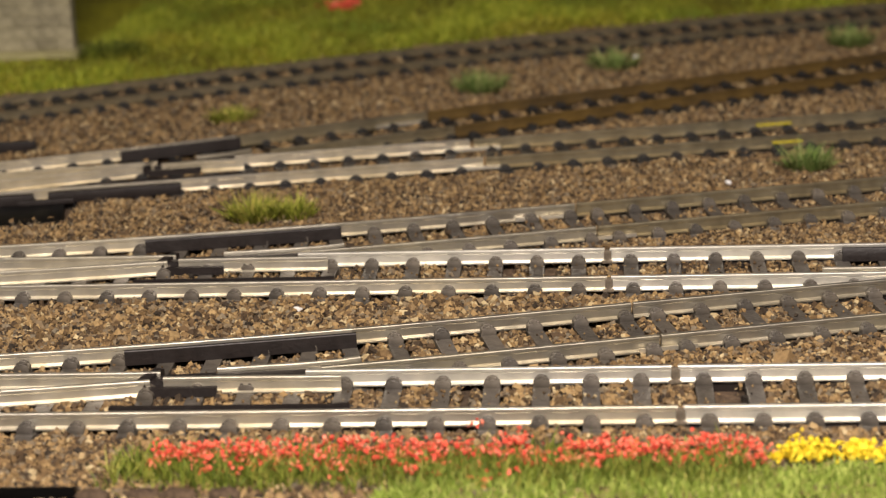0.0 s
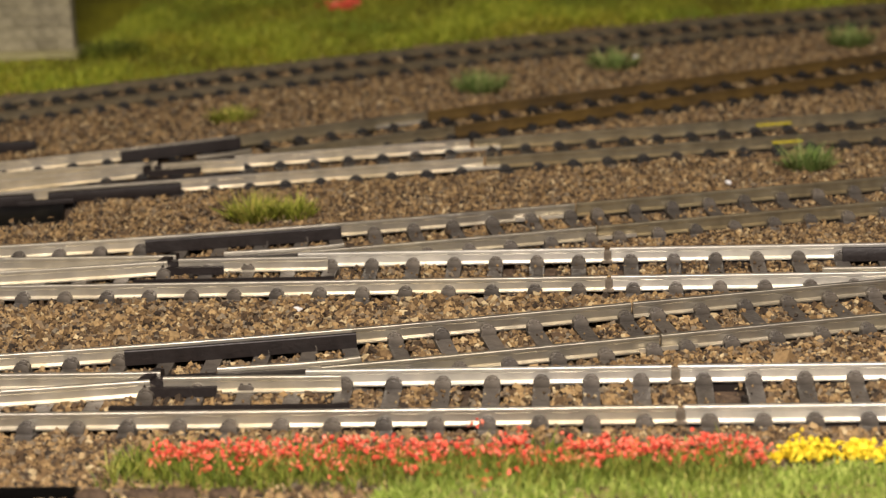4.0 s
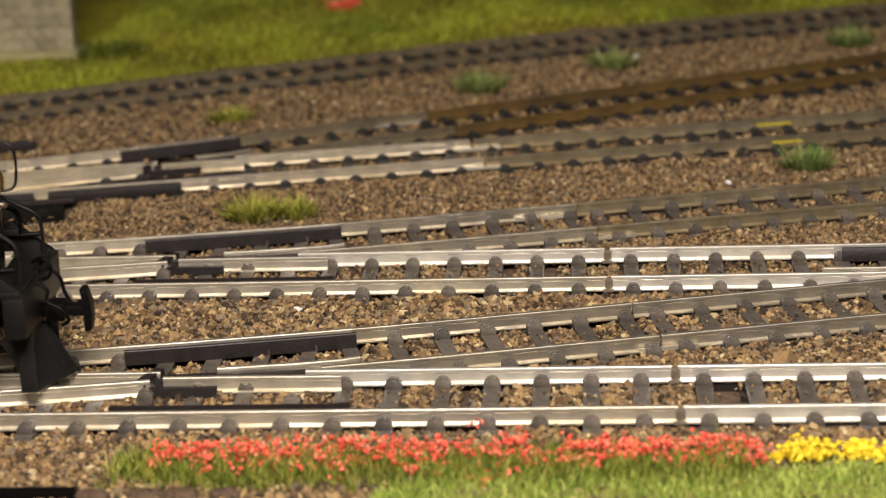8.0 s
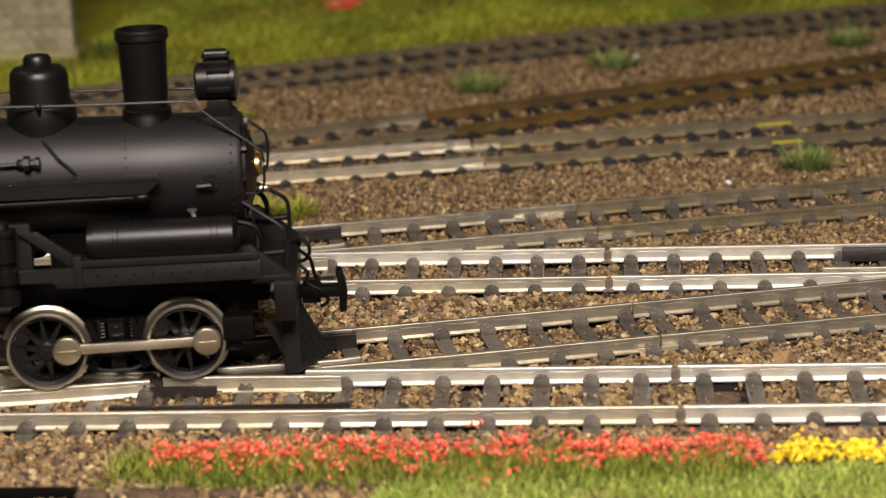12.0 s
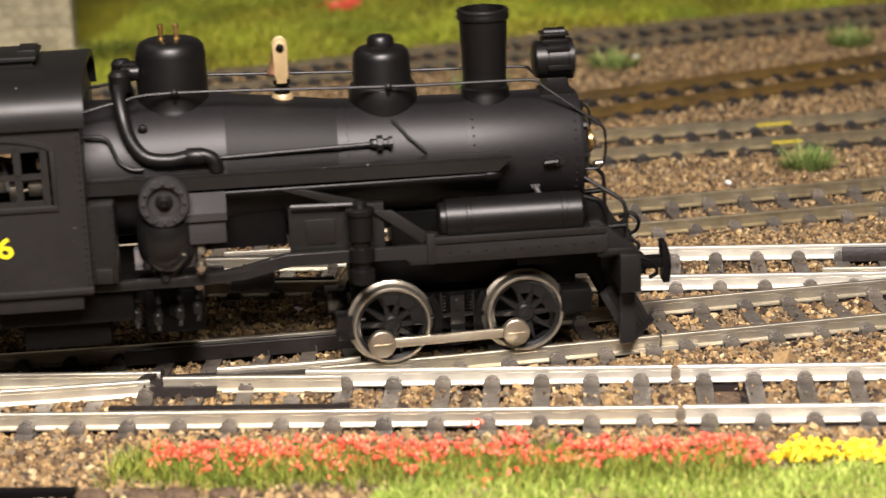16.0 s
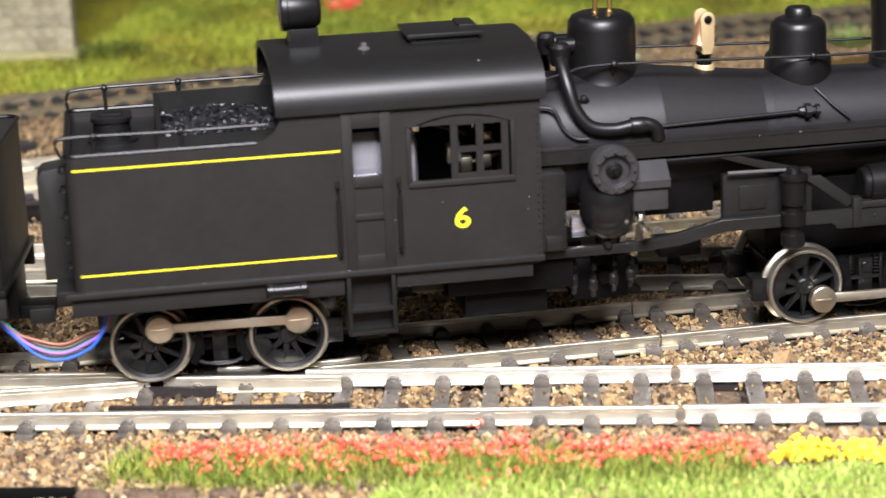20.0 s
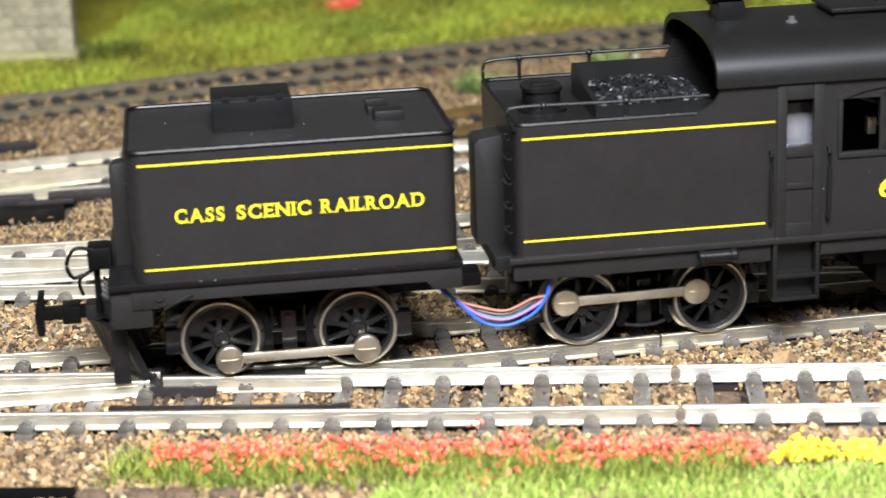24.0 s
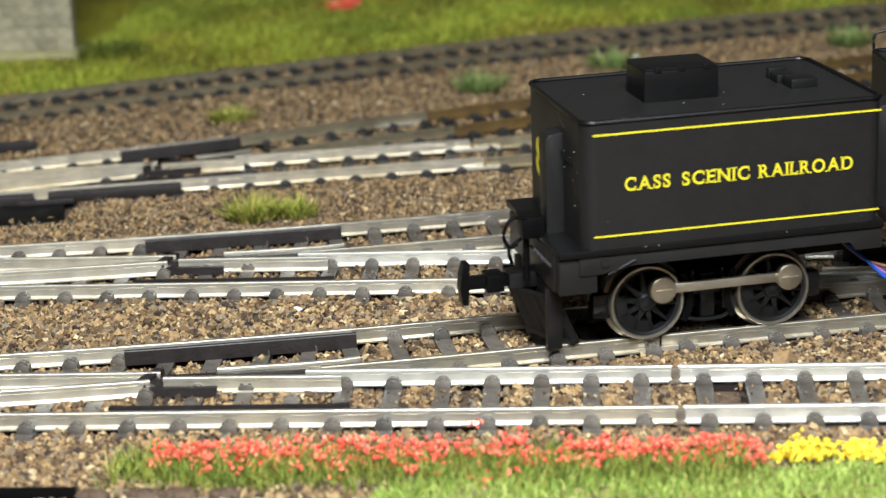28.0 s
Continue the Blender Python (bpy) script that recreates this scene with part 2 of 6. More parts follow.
def lathe(bm, profile, origin=(0, 0, 0), axis="z", n=28):
    """Turns a profile of (radius, height) round an axis through origin."""
    o = Vector(origin)
    rings = []
    for r, h in profile:
        ring = []
        for i in range(n):
            a = 2 * math.pi * i / n
            c, s = r * math.cos(a), r * math.sin(a)
            v = {"z": (c, s, h), "x": (h, c, s), "y": (c, h, s)}[axis]
            ring.append(bm.verts.new(o + Vector(v)))
        rings.append(ring)
    for a, b in zip(rings, rings[1:]):
        for i in range(n):
            bm.faces.new((a[i], a[(i + 1) % n], b[(i + 1) % n], b[i]))
    bm.faces.new(rings[0][::-1])
    bm.faces.new(rings[-1])
    return bm


def drum(bm, rings, n=64):
    """A drum along x through rings of (x, radius, height of the centre)."""
    loops = [[bm.verts.new((x, r * math.cos(2 * math.pi * i / n), z + r * math.sin(2 * math.pi * i / n))) for i in range(n)] for x, r, z in rings]
    for a, b in zip(loops, loops[1:]):
        for i in range(n):
            bm.faces.new((a[i], a[(i + 1) % n], b[(i + 1) % n], b[i]))
    bm.faces.new(loops[0][::-1])
    bm.faces.new(loops[-1])
    return bm


def tube(bm, pts, r, n=8):
    """A round bar along points."""
    pts = [Vector(p) for p in pts]
    rings = []
    for i, p in enumerate(pts):
        d = (pts[min(i + 1, len(pts) - 1)] - pts[max(i - 1, 0)]).normalized()
        u = d.cross(Vector((0, 0, 1)))
        if u.length < 0.05:
            u = d.cross(Vector((0, 1, 0)))
        u.normalize()
        w = d.cross(u)
        rings.append([bm.verts.new(p + r * (math.cos(2 * math.pi * k / n) * u + math.sin(2 * math.pi * k / n) * w)) for k in range(n)])
    for a, b in zip(rings, rings[1:]):
        for k in range(n):
            bm.faces.new((a[k], a[(k + 1) % n], b[(k + 1) % n], b[k]))
    bm.faces.new(rings[0][::-1])
    bm.faces.new(rings[-1])
    return bm


def smooth_line(pts, k=8):
    """A soft curve through points."""
    p = [Vector(q) for q in pts]
    p = [2 * p[0] - p[1]] + p + [2 * p[-1] - p[-2]]
    out = []
    for i in range(1, len(p) - 2):
        a, b, c, d = p[i - 1:i + 3]
        for j in range(k):
            t = j / k
            out.append(0.5 * ((2 * b) + (c - a) * t + (2 * a - 5 * b + 4 * c - d) * t * t + (3 * b - a - 3 * c + d) * t ** 3))
    return out + [p[-2]]


# ------------------------------------------------------------------ room and layout board
# Walls and ceiling are added out of view; their tone sets the fill light.
def room():
    x, y0, y1 = 1500, -1300, 1500
    b = bm_()
    box(b, -x, x, y0, y1, -990, -950)
    tagged(part("floor", b, M_FLOOR, smooth=0), "dark brown carpeted room floor", "floor", kind="structure")
    b = bm_()
    box(b, -x, x, y0, y1, 1500, 1540)
    tagged(part("ceiling", b, M_WALL, smooth=0), "plain grey room ceiling added out of view, toned down to limit fill light", "ceiling", kind="structure")
    for name, q in (("wall_north", (-x, x, y1, y1 + 80)), ("wall_south", (-x, x, y0 - 80, y0)), ("wall_east", (x, x + 80, y0 - 80, y1 + 80)), ("wall_west", (-x - 80, -x, y0 - 80, y1 + 80))):
        b = bm_()
        box(b, *q, -990, 1540)
        tagged(part(name, b, M_WALL, smooth=0), "plain grey room wall added out of view, toned down to limit fill light", "wall", kind="structure")
    b = bm_()
    box(b, -x + 2, x - 2, -240, y1 - 2, -40, -1.5)
    tagged(part("ground", b, M_GROUND, smooth=0), "brown layout board covered with loose ballast", "ground", kind="structure")
    # front fascia and legs that carry the board
    bench = thing("layout_table", "plain wooden table frame under the layout board", "table")
    b = bm_()
    box(b, -x + 2, x - 2, -262, -241, -150, -8, 2)
    part("fascia", b, M_WOOD, bench)
    for px in (-1100, 0, 1100):
        for py in (-200, 1300):
            b = bm_()
            box(b, px - 35, px + 35, py - 35, py + 35, -949, -41, 3)
            part("leg", b, M_WOOD, bench)


room()

# ------------------------------------------------------------------ track plan, millimetres; rail foot at z = 0
RH = 2.54
HALF = 8.7
R0, X0, XE = 860.0, -224.0, -16.0
A14 = math.asin((XE - X0) / R0)
SE = R0 * A14
YE = R0 * (1 - math.cos(A14))


def diverging(s):
    """Centre and heading of the curved route of a turnout, s millimetres past its switch."""
    if s < 0:
        return X0 + s, 0.0, 0.0
    if s < SE:
        a = s / R0
        return X0 + R0 * math.sin(a), R0 * (1 - math.cos(a)), a
    return XE + (s - SE) * math.cos(A14), YE + (s - SE) * math.sin(A14), A14


LEAD, R1 = 54.0, 820.0


def crossover(s):
    """The route that the train takes: a turnout's curve, then the opposite curve of the next turnout."""
    if s < SE + LEAD:
        return diverging(s)
    x, y, a = diverging(SE + LEAD)
    u = min(s - SE - LEAD, R1 * a)
    b = a - u / R1
    x, y = x + R1 * (math.sin(a) - math.sin(b)), y - R1 * (math.cos(a) - math.cos(b))
    e = s - SE - LEAD - u
    return x + e * math.cos(b), y + e * math.sin(b), b


def placed(x, y, deg):
    """A straight route through (x, y) with a heading in degrees."""
    a = radians(deg)
    return lambda s: (x + s * math.cos(a), y + s * math.sin(a), a)


def moved(fn, dx, dy, deg):
    a = radians(deg)
    c, s_ = math.cos(a), math.sin(a)

    def f(s):
        x, y, h = fn(s)
        return dx + c * x - s_ * y, dy + s_ * x + c * y, h + a
    return f


def arc_route(x, y, deg, radius):
    """A route that starts at (x, y) and bends to its right with that radius."""
    a = radians(deg)
    return lambda s: (x + radius * (math.sin(a) - math.sin(a - s / radius)), y - radius * (math.cos(a) - math.cos(a - s / radius)), a - s / radius)


PROFILE = ((-1.05, 0.0), (1.05, 0.0), (1.05, 0.22), (0.34, 0.52), (0.30, 1.75), (0.46, 1.92), (0.46, 2.44), (0.36, RH), (-0.36, RH), (-0.46, 2.44), (-0.46, 1.92), (-0.30, 1.75), (-0.34, 0.52), (-1.05, 0.22))
LOW_PROFILE = tuple((a, 0.8 * z) for a, z in PROFILE)
CHECK = ((-0.55, 0.0), (0.55, 0.0), (0.55, 0.6), (0.42, 2.35), (0.30, 2.5), (-0.30, 2.5), (-0.42, 2.35), (-0.55, 0.6))
RAIL_LINES = []
SLEEPER_PLACES = []


def sweep(bm, pts, profile, lift=0.0):
    """Sweeps a profile along plan points."""
    rings = []
    for i, (x, y) in enumerate(pts):
        x0, y0 = pts[max(i - 1, 0)]
        x1, y1 = pts[min(i + 1, len(pts) - 1)]
        d = math.hypot(x1 - x0, y1 - y0)
        nx, ny = -(y1 - y0) / d, (x1 - x0) / d
        rings.append([bm.verts.new((x + nx * a, y + ny * a, z + lift)) for a, z in profile])
    k = len(profile)
    for a, b in zip(rings, rings[1:]):
        for i in range(k):
            bm.faces.new((a[i], a[(i + 1) % k], b[(i + 1) % k], b[i]))
    bm.faces.new(rings[0][::-1])
    bm.faces.new(rings[-1])
    return bm


def offset_line(fn, s0, s1, off, step=6.0):
    n = max(2, int(abs(s1 - s0) / step) + 1)
    out = []
    for i in range(n):
        x, y, a = fn(s0 + (s1 - s0) * i / (n - 1))
        out.append((x - off * math.sin(a), y + off * math.cos(a)))
    return out


def rail(track, pts, mat, name="rail", profile=PROFILE, label="", lift=0.0):
    RAIL_LINES.append(pts)
    b = bm_()
    sweep(b, pts, profile, lift)
    return part(name, b, mat, track, label, smooth=25)


def sleeper_mesh(length, width=2.8, mat=None):
    b = bm_()
    h = length / 2
    box(b, -width / 2, width / 2, -h, h, -1.6, 0.02, 0.28)
    return mesh_of("sleeper", b, mat or M_SLEEPER, 30)


def chair_mesh(tall, mat):
    """A moulded rail chair: round-topped lumps on both sides of the rail foot."""
    b = bm_()
    prof = [(-1.3, -0.1), (1.3, -0.1), (1.3, 0.55 * tall), (1.16, 0.78 * tall), (0.8, 0.95 * tall), (0.3, tall), (-0.3, tall), (-0.8, 0.95 * tall), (-1.16, 0.78 * tall), (-1.3, 0.55 * tall)]
    for sgn in (-1, 1):
        y0, y1 = (0.75, 2.5) if sgn > 0 else (-2.5, -0.75)
        prism(b, prof, y0, y1, "y", 0.14)
        prism(b, [(0.9 * math.cos(radians(a)), tall - 0.25 + 0.55 * math.sin(radians(a))) for a in range(0, 181, 30)], *sorted((sgn * 0.45, sgn * 1.5)), "y", 0.06)
        for x in (-0.62, 0.62):
            bmesh.ops.create_icosphere(b, subdivisions=1, radius=0.36, matrix=Matrix.Translation((x, sgn * 1.95, tall * 0.98)))
    return mesh_of("chair", b, mat, 40)


CHAIR = chair_mesh(1.3, M_SLEEPER)
CHAIR_LOW = chair_mesh(0.6, M_SLEEPER_BLACK)
SLEEPER_24 = sleeper_mesh(23.6)
SLEEPER_BLACK = sleeper_mesh(27.0, 3.4, M_SLEEPER_BLACK)


def sleepers(track, fn, s0, s1, step=7.8, dark=False, centre=0.0, half=11.8, seats=(-HALF, HALF)):
    me = SLEEPER_BLACK if dark else SLEEPER_24
    half = 14.2 if dark else half
    n = int((s1 - s0) / step + 1e-6) + 1
    rnd = random.Random(int(s0 * 7 + s1))
    for i in range(n):
        x, y, a = fn(s0 + i * step)
        deg = math.degrees(a) + rnd.uniform(-1.2, 1.2)
        cx, cy = x - centre * math.sin(a), y + centre * math.cos(a)
        ob = share("sleeper", me, track, at_mm(cx, cy, rnd.uniform(-0.08, 0.02), 0, 0, deg))
        SLEEPER_PLACES.append((cx, cy, math.radians(deg), half))
        for off in seats:
            share("rail_chair", CHAIR_LOW if dark else CHAIR, ob, at_mm(0, off - centre, 0))


def plain_track(fn, s0, s1, label, mat, step=7.8, dark=False, bed=None, profile=None):
    t = thing("track", label, "railway track", "tracks on the layout")
    for off in (-HALF, HALF):
        rail(t, offset_line(fn, s0, s1, off), mat, profile=profile or PROFILE)
        b = bm_()
        sweep(b, offset_line(fn, s0, s1, off), ((-1.3, -1.5), (1.3, -1.5), (1.3, -0.5), (-1.3, -0.5)))
        part("sleeper_web", b, M_PLASTIC, t)
    sleepers(t, fn, s0 + step * 0.5, bed or s1, step, dark)
    return t


def x_to_s(x):
    return SE + (x - XE) / math.cos(A14) if x > XE else R0 * math.asin((x - X0) / R0)


def turnout(m3, label, rail_mat, left=-330.0, dark=False, dull=None, n=0.0):
    """A turnout drawn in its own plan and moved by m3 = (dx, dy, degrees); its nose lies n further along."""
    dx, dy, deg = m3
    a = radians(deg)
    # the dull colour also carries the diverging rails' weaker reflection
    dull = dull or M_RAIL_MID

    def w(pts):
        return [(dx + math.cos(a) * x - math.sin(a) * y, dy + math.sin(a) * x + math.cos(a) * y) for x, y in pts]

    t = thing("turnout", label, "railway turnout", "turnouts on the layout")
    straight = placed(0, 0, 0)

    def line(fn, x0, x1, off, on_curve):
        if on_curve:
            return w(offset_line(fn, x_to_s(x0) if x0 > X0 else x0 - X0, x_to_s(x1), off))
        return w(offset_line(fn, x0, x1, off, 20))
    # frog rails take the copy with the sheen in its colour
    highlit = M_RAIL_BRIGHT if rail_mat is M_RAIL and not dark else rail_mat
    rail(t, line(straight, left, 12.6, -HALF, False), rail_mat, "stock_rail")
    rail(t, line(diverging, left, -38.5, HALF, True), rail_mat, "stock_rail")
    rail(t, line(diverging, -38.5, 8.85, HALF, True), dull, "stock_rail")
    rail(t, w(offset_line(straight, left, -70 + n, HALF, 20) + [(-69.0 + n, HALF + 0.1)]), rail_mat, "closure_rail")
    rail(t, w([(-60 + n, 10.3 + 0.12 * n), (-48 + n * 0.6, 12.0 + 0.07 * n), (-40.5, 13.6), (-37.5, 14.9)]), rail_mat, "wing_rail")
    near = offset_line(diverging, x_to_s(-200), x_to_s(-71.5 + n), -HALF)
    rail(t, w(near), rail_mat, "closure_rail")
    rail(t, w([(-68.0 + n, 6.25), (-55 + n * 0.6, 6.35), (-39.6, 6.2)]), rail_mat, "wing_rail")
    rail(t, line(straight, -45.5 + 0.4 * n, 12.4, HALF, False), highlit, "frog_rail")
    rail(t, line(diverging, -45.0 + n, 8.85, -HALF, True), dull, "frog_rail")
    b = bm_()
    k = 0.1 * n
    sweep(b, w([(-71.8 + n, 7.2 + k), (-64 + n, 8.2 + k), (-55 + n, 9.0 + k), (-44.8 + 0.4 * n, 9.7 + k)]), ((-1.5, 0), (1.5, 0), (1.3, 1.9), (-1.3, 1.9)))
    sweep(b, w([(-71.4 + n, 4.7 + k), (-70.2 + n, 8.6 + k), (-69.4 + n, 10.6 + k)]), ((-0.9, 0), (0.9, 0), (0.8, 2.5), (-0.8, 2.5)))
    sweep(b, w([(-71.0 + n, 4.2 + k), (-66 + n, 4.4 + k), (-59.2 + n, 4.4 + k)]), ((-0.55, 0), (0.55, 0), (0.5, 1.5), (-0.5, 1.5)))
    part("frog", b, M_PLASTIC, t, "black plastic crossing nose", smooth=25)
    rail(t, w([(-74, -5.6), (-72.5, -6.1), (-40, -6.1), (-37, -5.6)]), M_PLASTIC, "check_rail", ((-0.55, 0), (0.55, 0), (0.45, 2.35), (-0.45, 2.35)), "black plastic check rail")
    line_ = offset_line(diverging, x_to_s(-76.0 + n), x_to_s(-38.0), HALF - 2.3)
    rail(t, w(line_), M_PLASTIC, "check_rail", CHECK, "black plastic check rail")
    # long sleepers under both routes near the switch, two rows beyond the frog
    rnd = random.Random(int(dy))
    meshes = {}
    mat = M_SLEEPER_BLACK if dark else M_SLEEPER
    x = -329.0 + 7.8 * 0.15
    while x < 12:
        sc = x_to_s(x) if x > X0 else x - X0
        _, yd, hd = diverging(sc)
        split = x > -40
        for y0, y1, turn in (((-12.3, 12.3, 0.0), (yd - 12.3, yd + 12.3, math.degrees(hd))) if split else ((-12.3, yd + 12.3, 0.0),)):
            ln = round((y1 - y0) / 3) * 3.0 if not split else 24.6
            me = meshes.setdefault(ln, sleeper_mesh(ln, mat=mat))
            c = (y0 + y1) / 2
            px, py = w([(x, c)])[0]
            ob = share("sleeper", me, t, at_mm(px, py, rnd.uniform(-0.08, 0.0), 0, 0, deg + turn))
            SLEEPER_PLACES.append((px, py, radians(deg + turn), ln / 2))
            seats = (-HALF, HALF) if split else ((-HALF, yd + HALF) if yd < 13 else (-HALF, HALF, yd - HALF, yd + HALF))
            for off in seats:
                share("rail_chair", CHAIR_LOW if dark else CHAIR, ob, at_mm(0, off if split else off - c, 0))
        x += 7.8
    return t


T1, T2, T3 = (0.0, 0.0, 0.0), (-9.8, 64.2, 0.0), (-37.65, 149.7, 12.0)
turnout(T1, "bright nickel-silver turnout with black plastic frog and check rails", M_RAIL)
turnout(T2, "bright nickel-silver turnout with black plastic frog and check rails", M_RAIL)
turnout(T3, "nickel-silver turnout with black check rails, leading to a rust-painted siding", M_RAIL_WARM, dark=True, dull=M_RAIL_OLD, n=10.0)
plain_track(placed(13.4, 0, 0), 0, 160, "straight nickel-silver rails on dark plastic sleepers in brown ballast", M_RAIL_BRIGHT)
plain_track(moved(placed(13.4, 0, 0), T2[0], T2[1], 0), 0, 170, "straight nickel-silver rails on dark plastic sleepers in brown ballast", M_RAIL_BRIGHT)
plain_track(lambda s: crossover(s + x_to_s(9.2)), 0, 250, "tarnished crossover rails, toned duller for their angle to the light, on dark plastic sleepers", M_RAIL_MID, bed=56)
plain_track(moved(lambda s: diverging(s + x_to_s(9.2)), *T2), 0, 160, "tarnished rails on dark sleepers, slanting across brown ballast", M_RAIL_OLD)
plain_track(moved(placed(13.4, 0, 0), *T3), 0, 170, "tarnished rails with yellow-painted patches on black sleepers", M_RAIL_OLD, dark=True)
plain_track(moved(lambda s: diverging(s + x_to_s(9.2)), *T3), 0, 190, "rust-brown painted siding rails on black sleepers", M_RAIL_RUST, dark=True)
TOP = arc_route(-235.0, 158.8, 34.35, 1229.6)
plain_track(TOP, 0, 420, "dull tarnished rails beside a green meadow, on dark sleepers", M_RAIL_DARK, step=6.6, dark=True, profile=LOW_PROFILE)


def joiners():
    for (x, y) in ((13.0, -HALF), (13.0, HALF), (T2[0] + 13.0, T2[1] - HALF), (T2[0] + 13.0, T2[1] + HALF)):
        b = bm_()
        box(b, -0.7, 0.7, -0.6, 0.6, 0.1, 2.1, 0.15)
        box(b, -1.1, 0.9, -1.2, 1.2, -0.2, 0.35, 0.15)
        tagged(part("rail_joiner", b, M_JOINER, smooth=30, at=at_mm(x, y, 0)), "small ballast-coloured insulating rail joiner between rail ends", "rail joiner", "rail joiners")


joiners()


def fishplates():
    """Thin folded metal joiners along rail feet, and yellow paint marks on one track."""
    t2 = moved(diverging, *T2)
    t3d = moved(diverging, *T3)
    t3s = moved(placed(13.4, 0, 0), *T3)
    s9 = x_to_s(9.2)
    for fn, s0, s1, off in ((t2, s9 - 13, s9 - 0.5, HALF), (t2, s9 - 1.5, s9 + 7.5, -HALF), (t3s, -6, 3, -HALF), (t3s, -5, 6, HALF), (t3d, s9 - 14, s9 - 2, HALF), (crossover, s9 - 4, s9 + 6, -HALF)):
        b = bm_()
        sweep(b, offset_line(fn, s0, s1, off - 0.95), ((-0.35, 0.1), (0.35, 0.1), (0.3, 0.75), (-0.3, 0.8)))
        tagged(part("rail_joiner", b, M_RAIL, smooth=30), "thin folded bright metal joiner along a rail foot", "rail joiner", "metal rail joiners")
    for s0, s1, off in ((67.0, 75.5, HALF), (65.5, 72.5, -HALF)):
        b = bm_()
        sweep(b, offset_line(t3s, s0, s1, off - 0.5), ((-0.12, 1.0), (0.2, 1.0), (0.2, 1.27), (-0.12, 1.27)))
        tagged(part("paint_mark", b, M_YELLOW, smooth=30), "bright yellow paint mark along a rail foot", "paint mark", "yellow marks")


fishplates()


def crossover_end():
    """The start of the next turnout in the second track."""
    t = thing("check_rail", "black plastic check rail beside a bright rail", "check rail")
    b = bm_()
    sweep(b, [(46.5, T2[1] + 6.3), (90, T2[1] + 6.3)], CHECK)
    part("bar", b, M_PLASTIC, t)
    t = thing("wing_rail", "short bright wing rail between two converging tracks", "wing rail")
    b = bm_()
    sweep(b, [(41.5, 58.6), (55, 58.4), (75, 57.9)], PROFILE)
    part("bar", b, M_RAIL, t)
    RAIL_LINES.append([(46.5, T2[1] + 6.3), (90, T2[1] + 6.3)])
    RAIL_LINES.append([(41.5, 58.6), (75, 57.9)])


crossover_end()


def point_motor():
    t = thing("point_motor", "black plastic point motor housing sunk beside the rails", "point motor")
    m = at_mm(*T3[:2], 0, 0, 0, T3[2])
    b = bm_()
    box(b, -125, -79, -27.5, -12.2, -1.4, 0.3, 0.5)
    part("housing", b, M_BLACK_DARK, t, at=m)
    b = bm_()
    box(b, -118, -85.5, -11.8, -10.0, -0.2, 2.2, 0.4)
    part("cover", b, M_PLASTIC, t, at=m)
    b = bm_()
    box(b, -82.5, -54, -11.8, -10.0, -0.2, 2.3, 0.5)
    part("cover", b, M_PLASTIC, t, at=m)
    b = bm_()
    box(b, -89, -77, -13.6, -12.0, 0.1, 1.3, 0.3)
    part("tie_bar", b, M_PLASTIC, t, at=m)
    t = thing("check_rail", "black plastic check rail lying beside rails in ballast", "check rail")
    b = bm_()
    box(b, -24, 8, -0.8, 0.8, -0.2, 2.4, 0.3)
    part("bar", b, M_PLASTIC, t, at=at_mm(-139, 168.5, 0, 0, 0, 8))


point_motor()


# ------------------------------------------------------------------ ballast, grass, flowers
def scatter_mesh(name, verts, faces, pos, rot, scl, mat, label, category, smooth=False):
    """One mesh of many small copies: verts (k,3), faces (f,n) arrays; pos (n,3); rot (n,3,3); scl (n,3)."""
    k, n = len(verts), len(pos)
    jit = np.random.default_rng(5).uniform(0.72, 1.25, (n, k, 1))
    v = verts[None, :, :] * scl[:, None, :] * jit
    v = np.einsum("nij,nkj->nki", rot, v) + pos[:, None, :]
    f = (faces[None, :, :] + (np.arange(n) * k)[:, None, None]).reshape(-1, faces.shape[1])
    me = bpy.data.meshes.new(name)
    me.from_pydata((v.reshape(-1, 3) * MM), [], f)
    me.materials.append(mat)
    me.polygons.foreach_set("use_smooth", [smooth] * len(me.polygons))
    ob = new(name, me)
    return tagged(ob, label, category, kind="stuff")


def random_turns(rng, n, tilt=1.0):
    a, b, c = rng.uniform(0, 2 * np.pi, n), rng.uniform(-tilt, tilt, n), rng.uniform(-tilt, tilt, n)
    ca, sa, cb, sb, cc, sc = np.cos(a), np.sin(a), np.cos(b), np.sin(b), np.cos(c), np.sin(c)
    r = np.empty((n, 3, 3))
    r[:, 0, 0], r[:, 0, 1], r[:, 0, 2] = ca * cb, ca * sb * sc - sa * cc, ca * sb * cc + sa * sc
    r[:, 1, 0], r[:, 1, 1], r[:, 1, 2] = sa * cb, sa * sb * sc + ca * cc, sa * sb * cc - ca * sc
    r[:, 2, 0], r[:, 2, 1], r[:, 2, 2] = -sb, cb * sc, cb * cc
    return r


def meadow_edge(x):
    """The y at which the meadow begins behind the rear track."""
    return np.interp(x, [-230, -158, -130, -101, -71, -40, -6, 28, 63, 81, 120, 200], [190, 235, 248, 263.5, 278, 295, 309, 323, 335, 340, 351, 366])


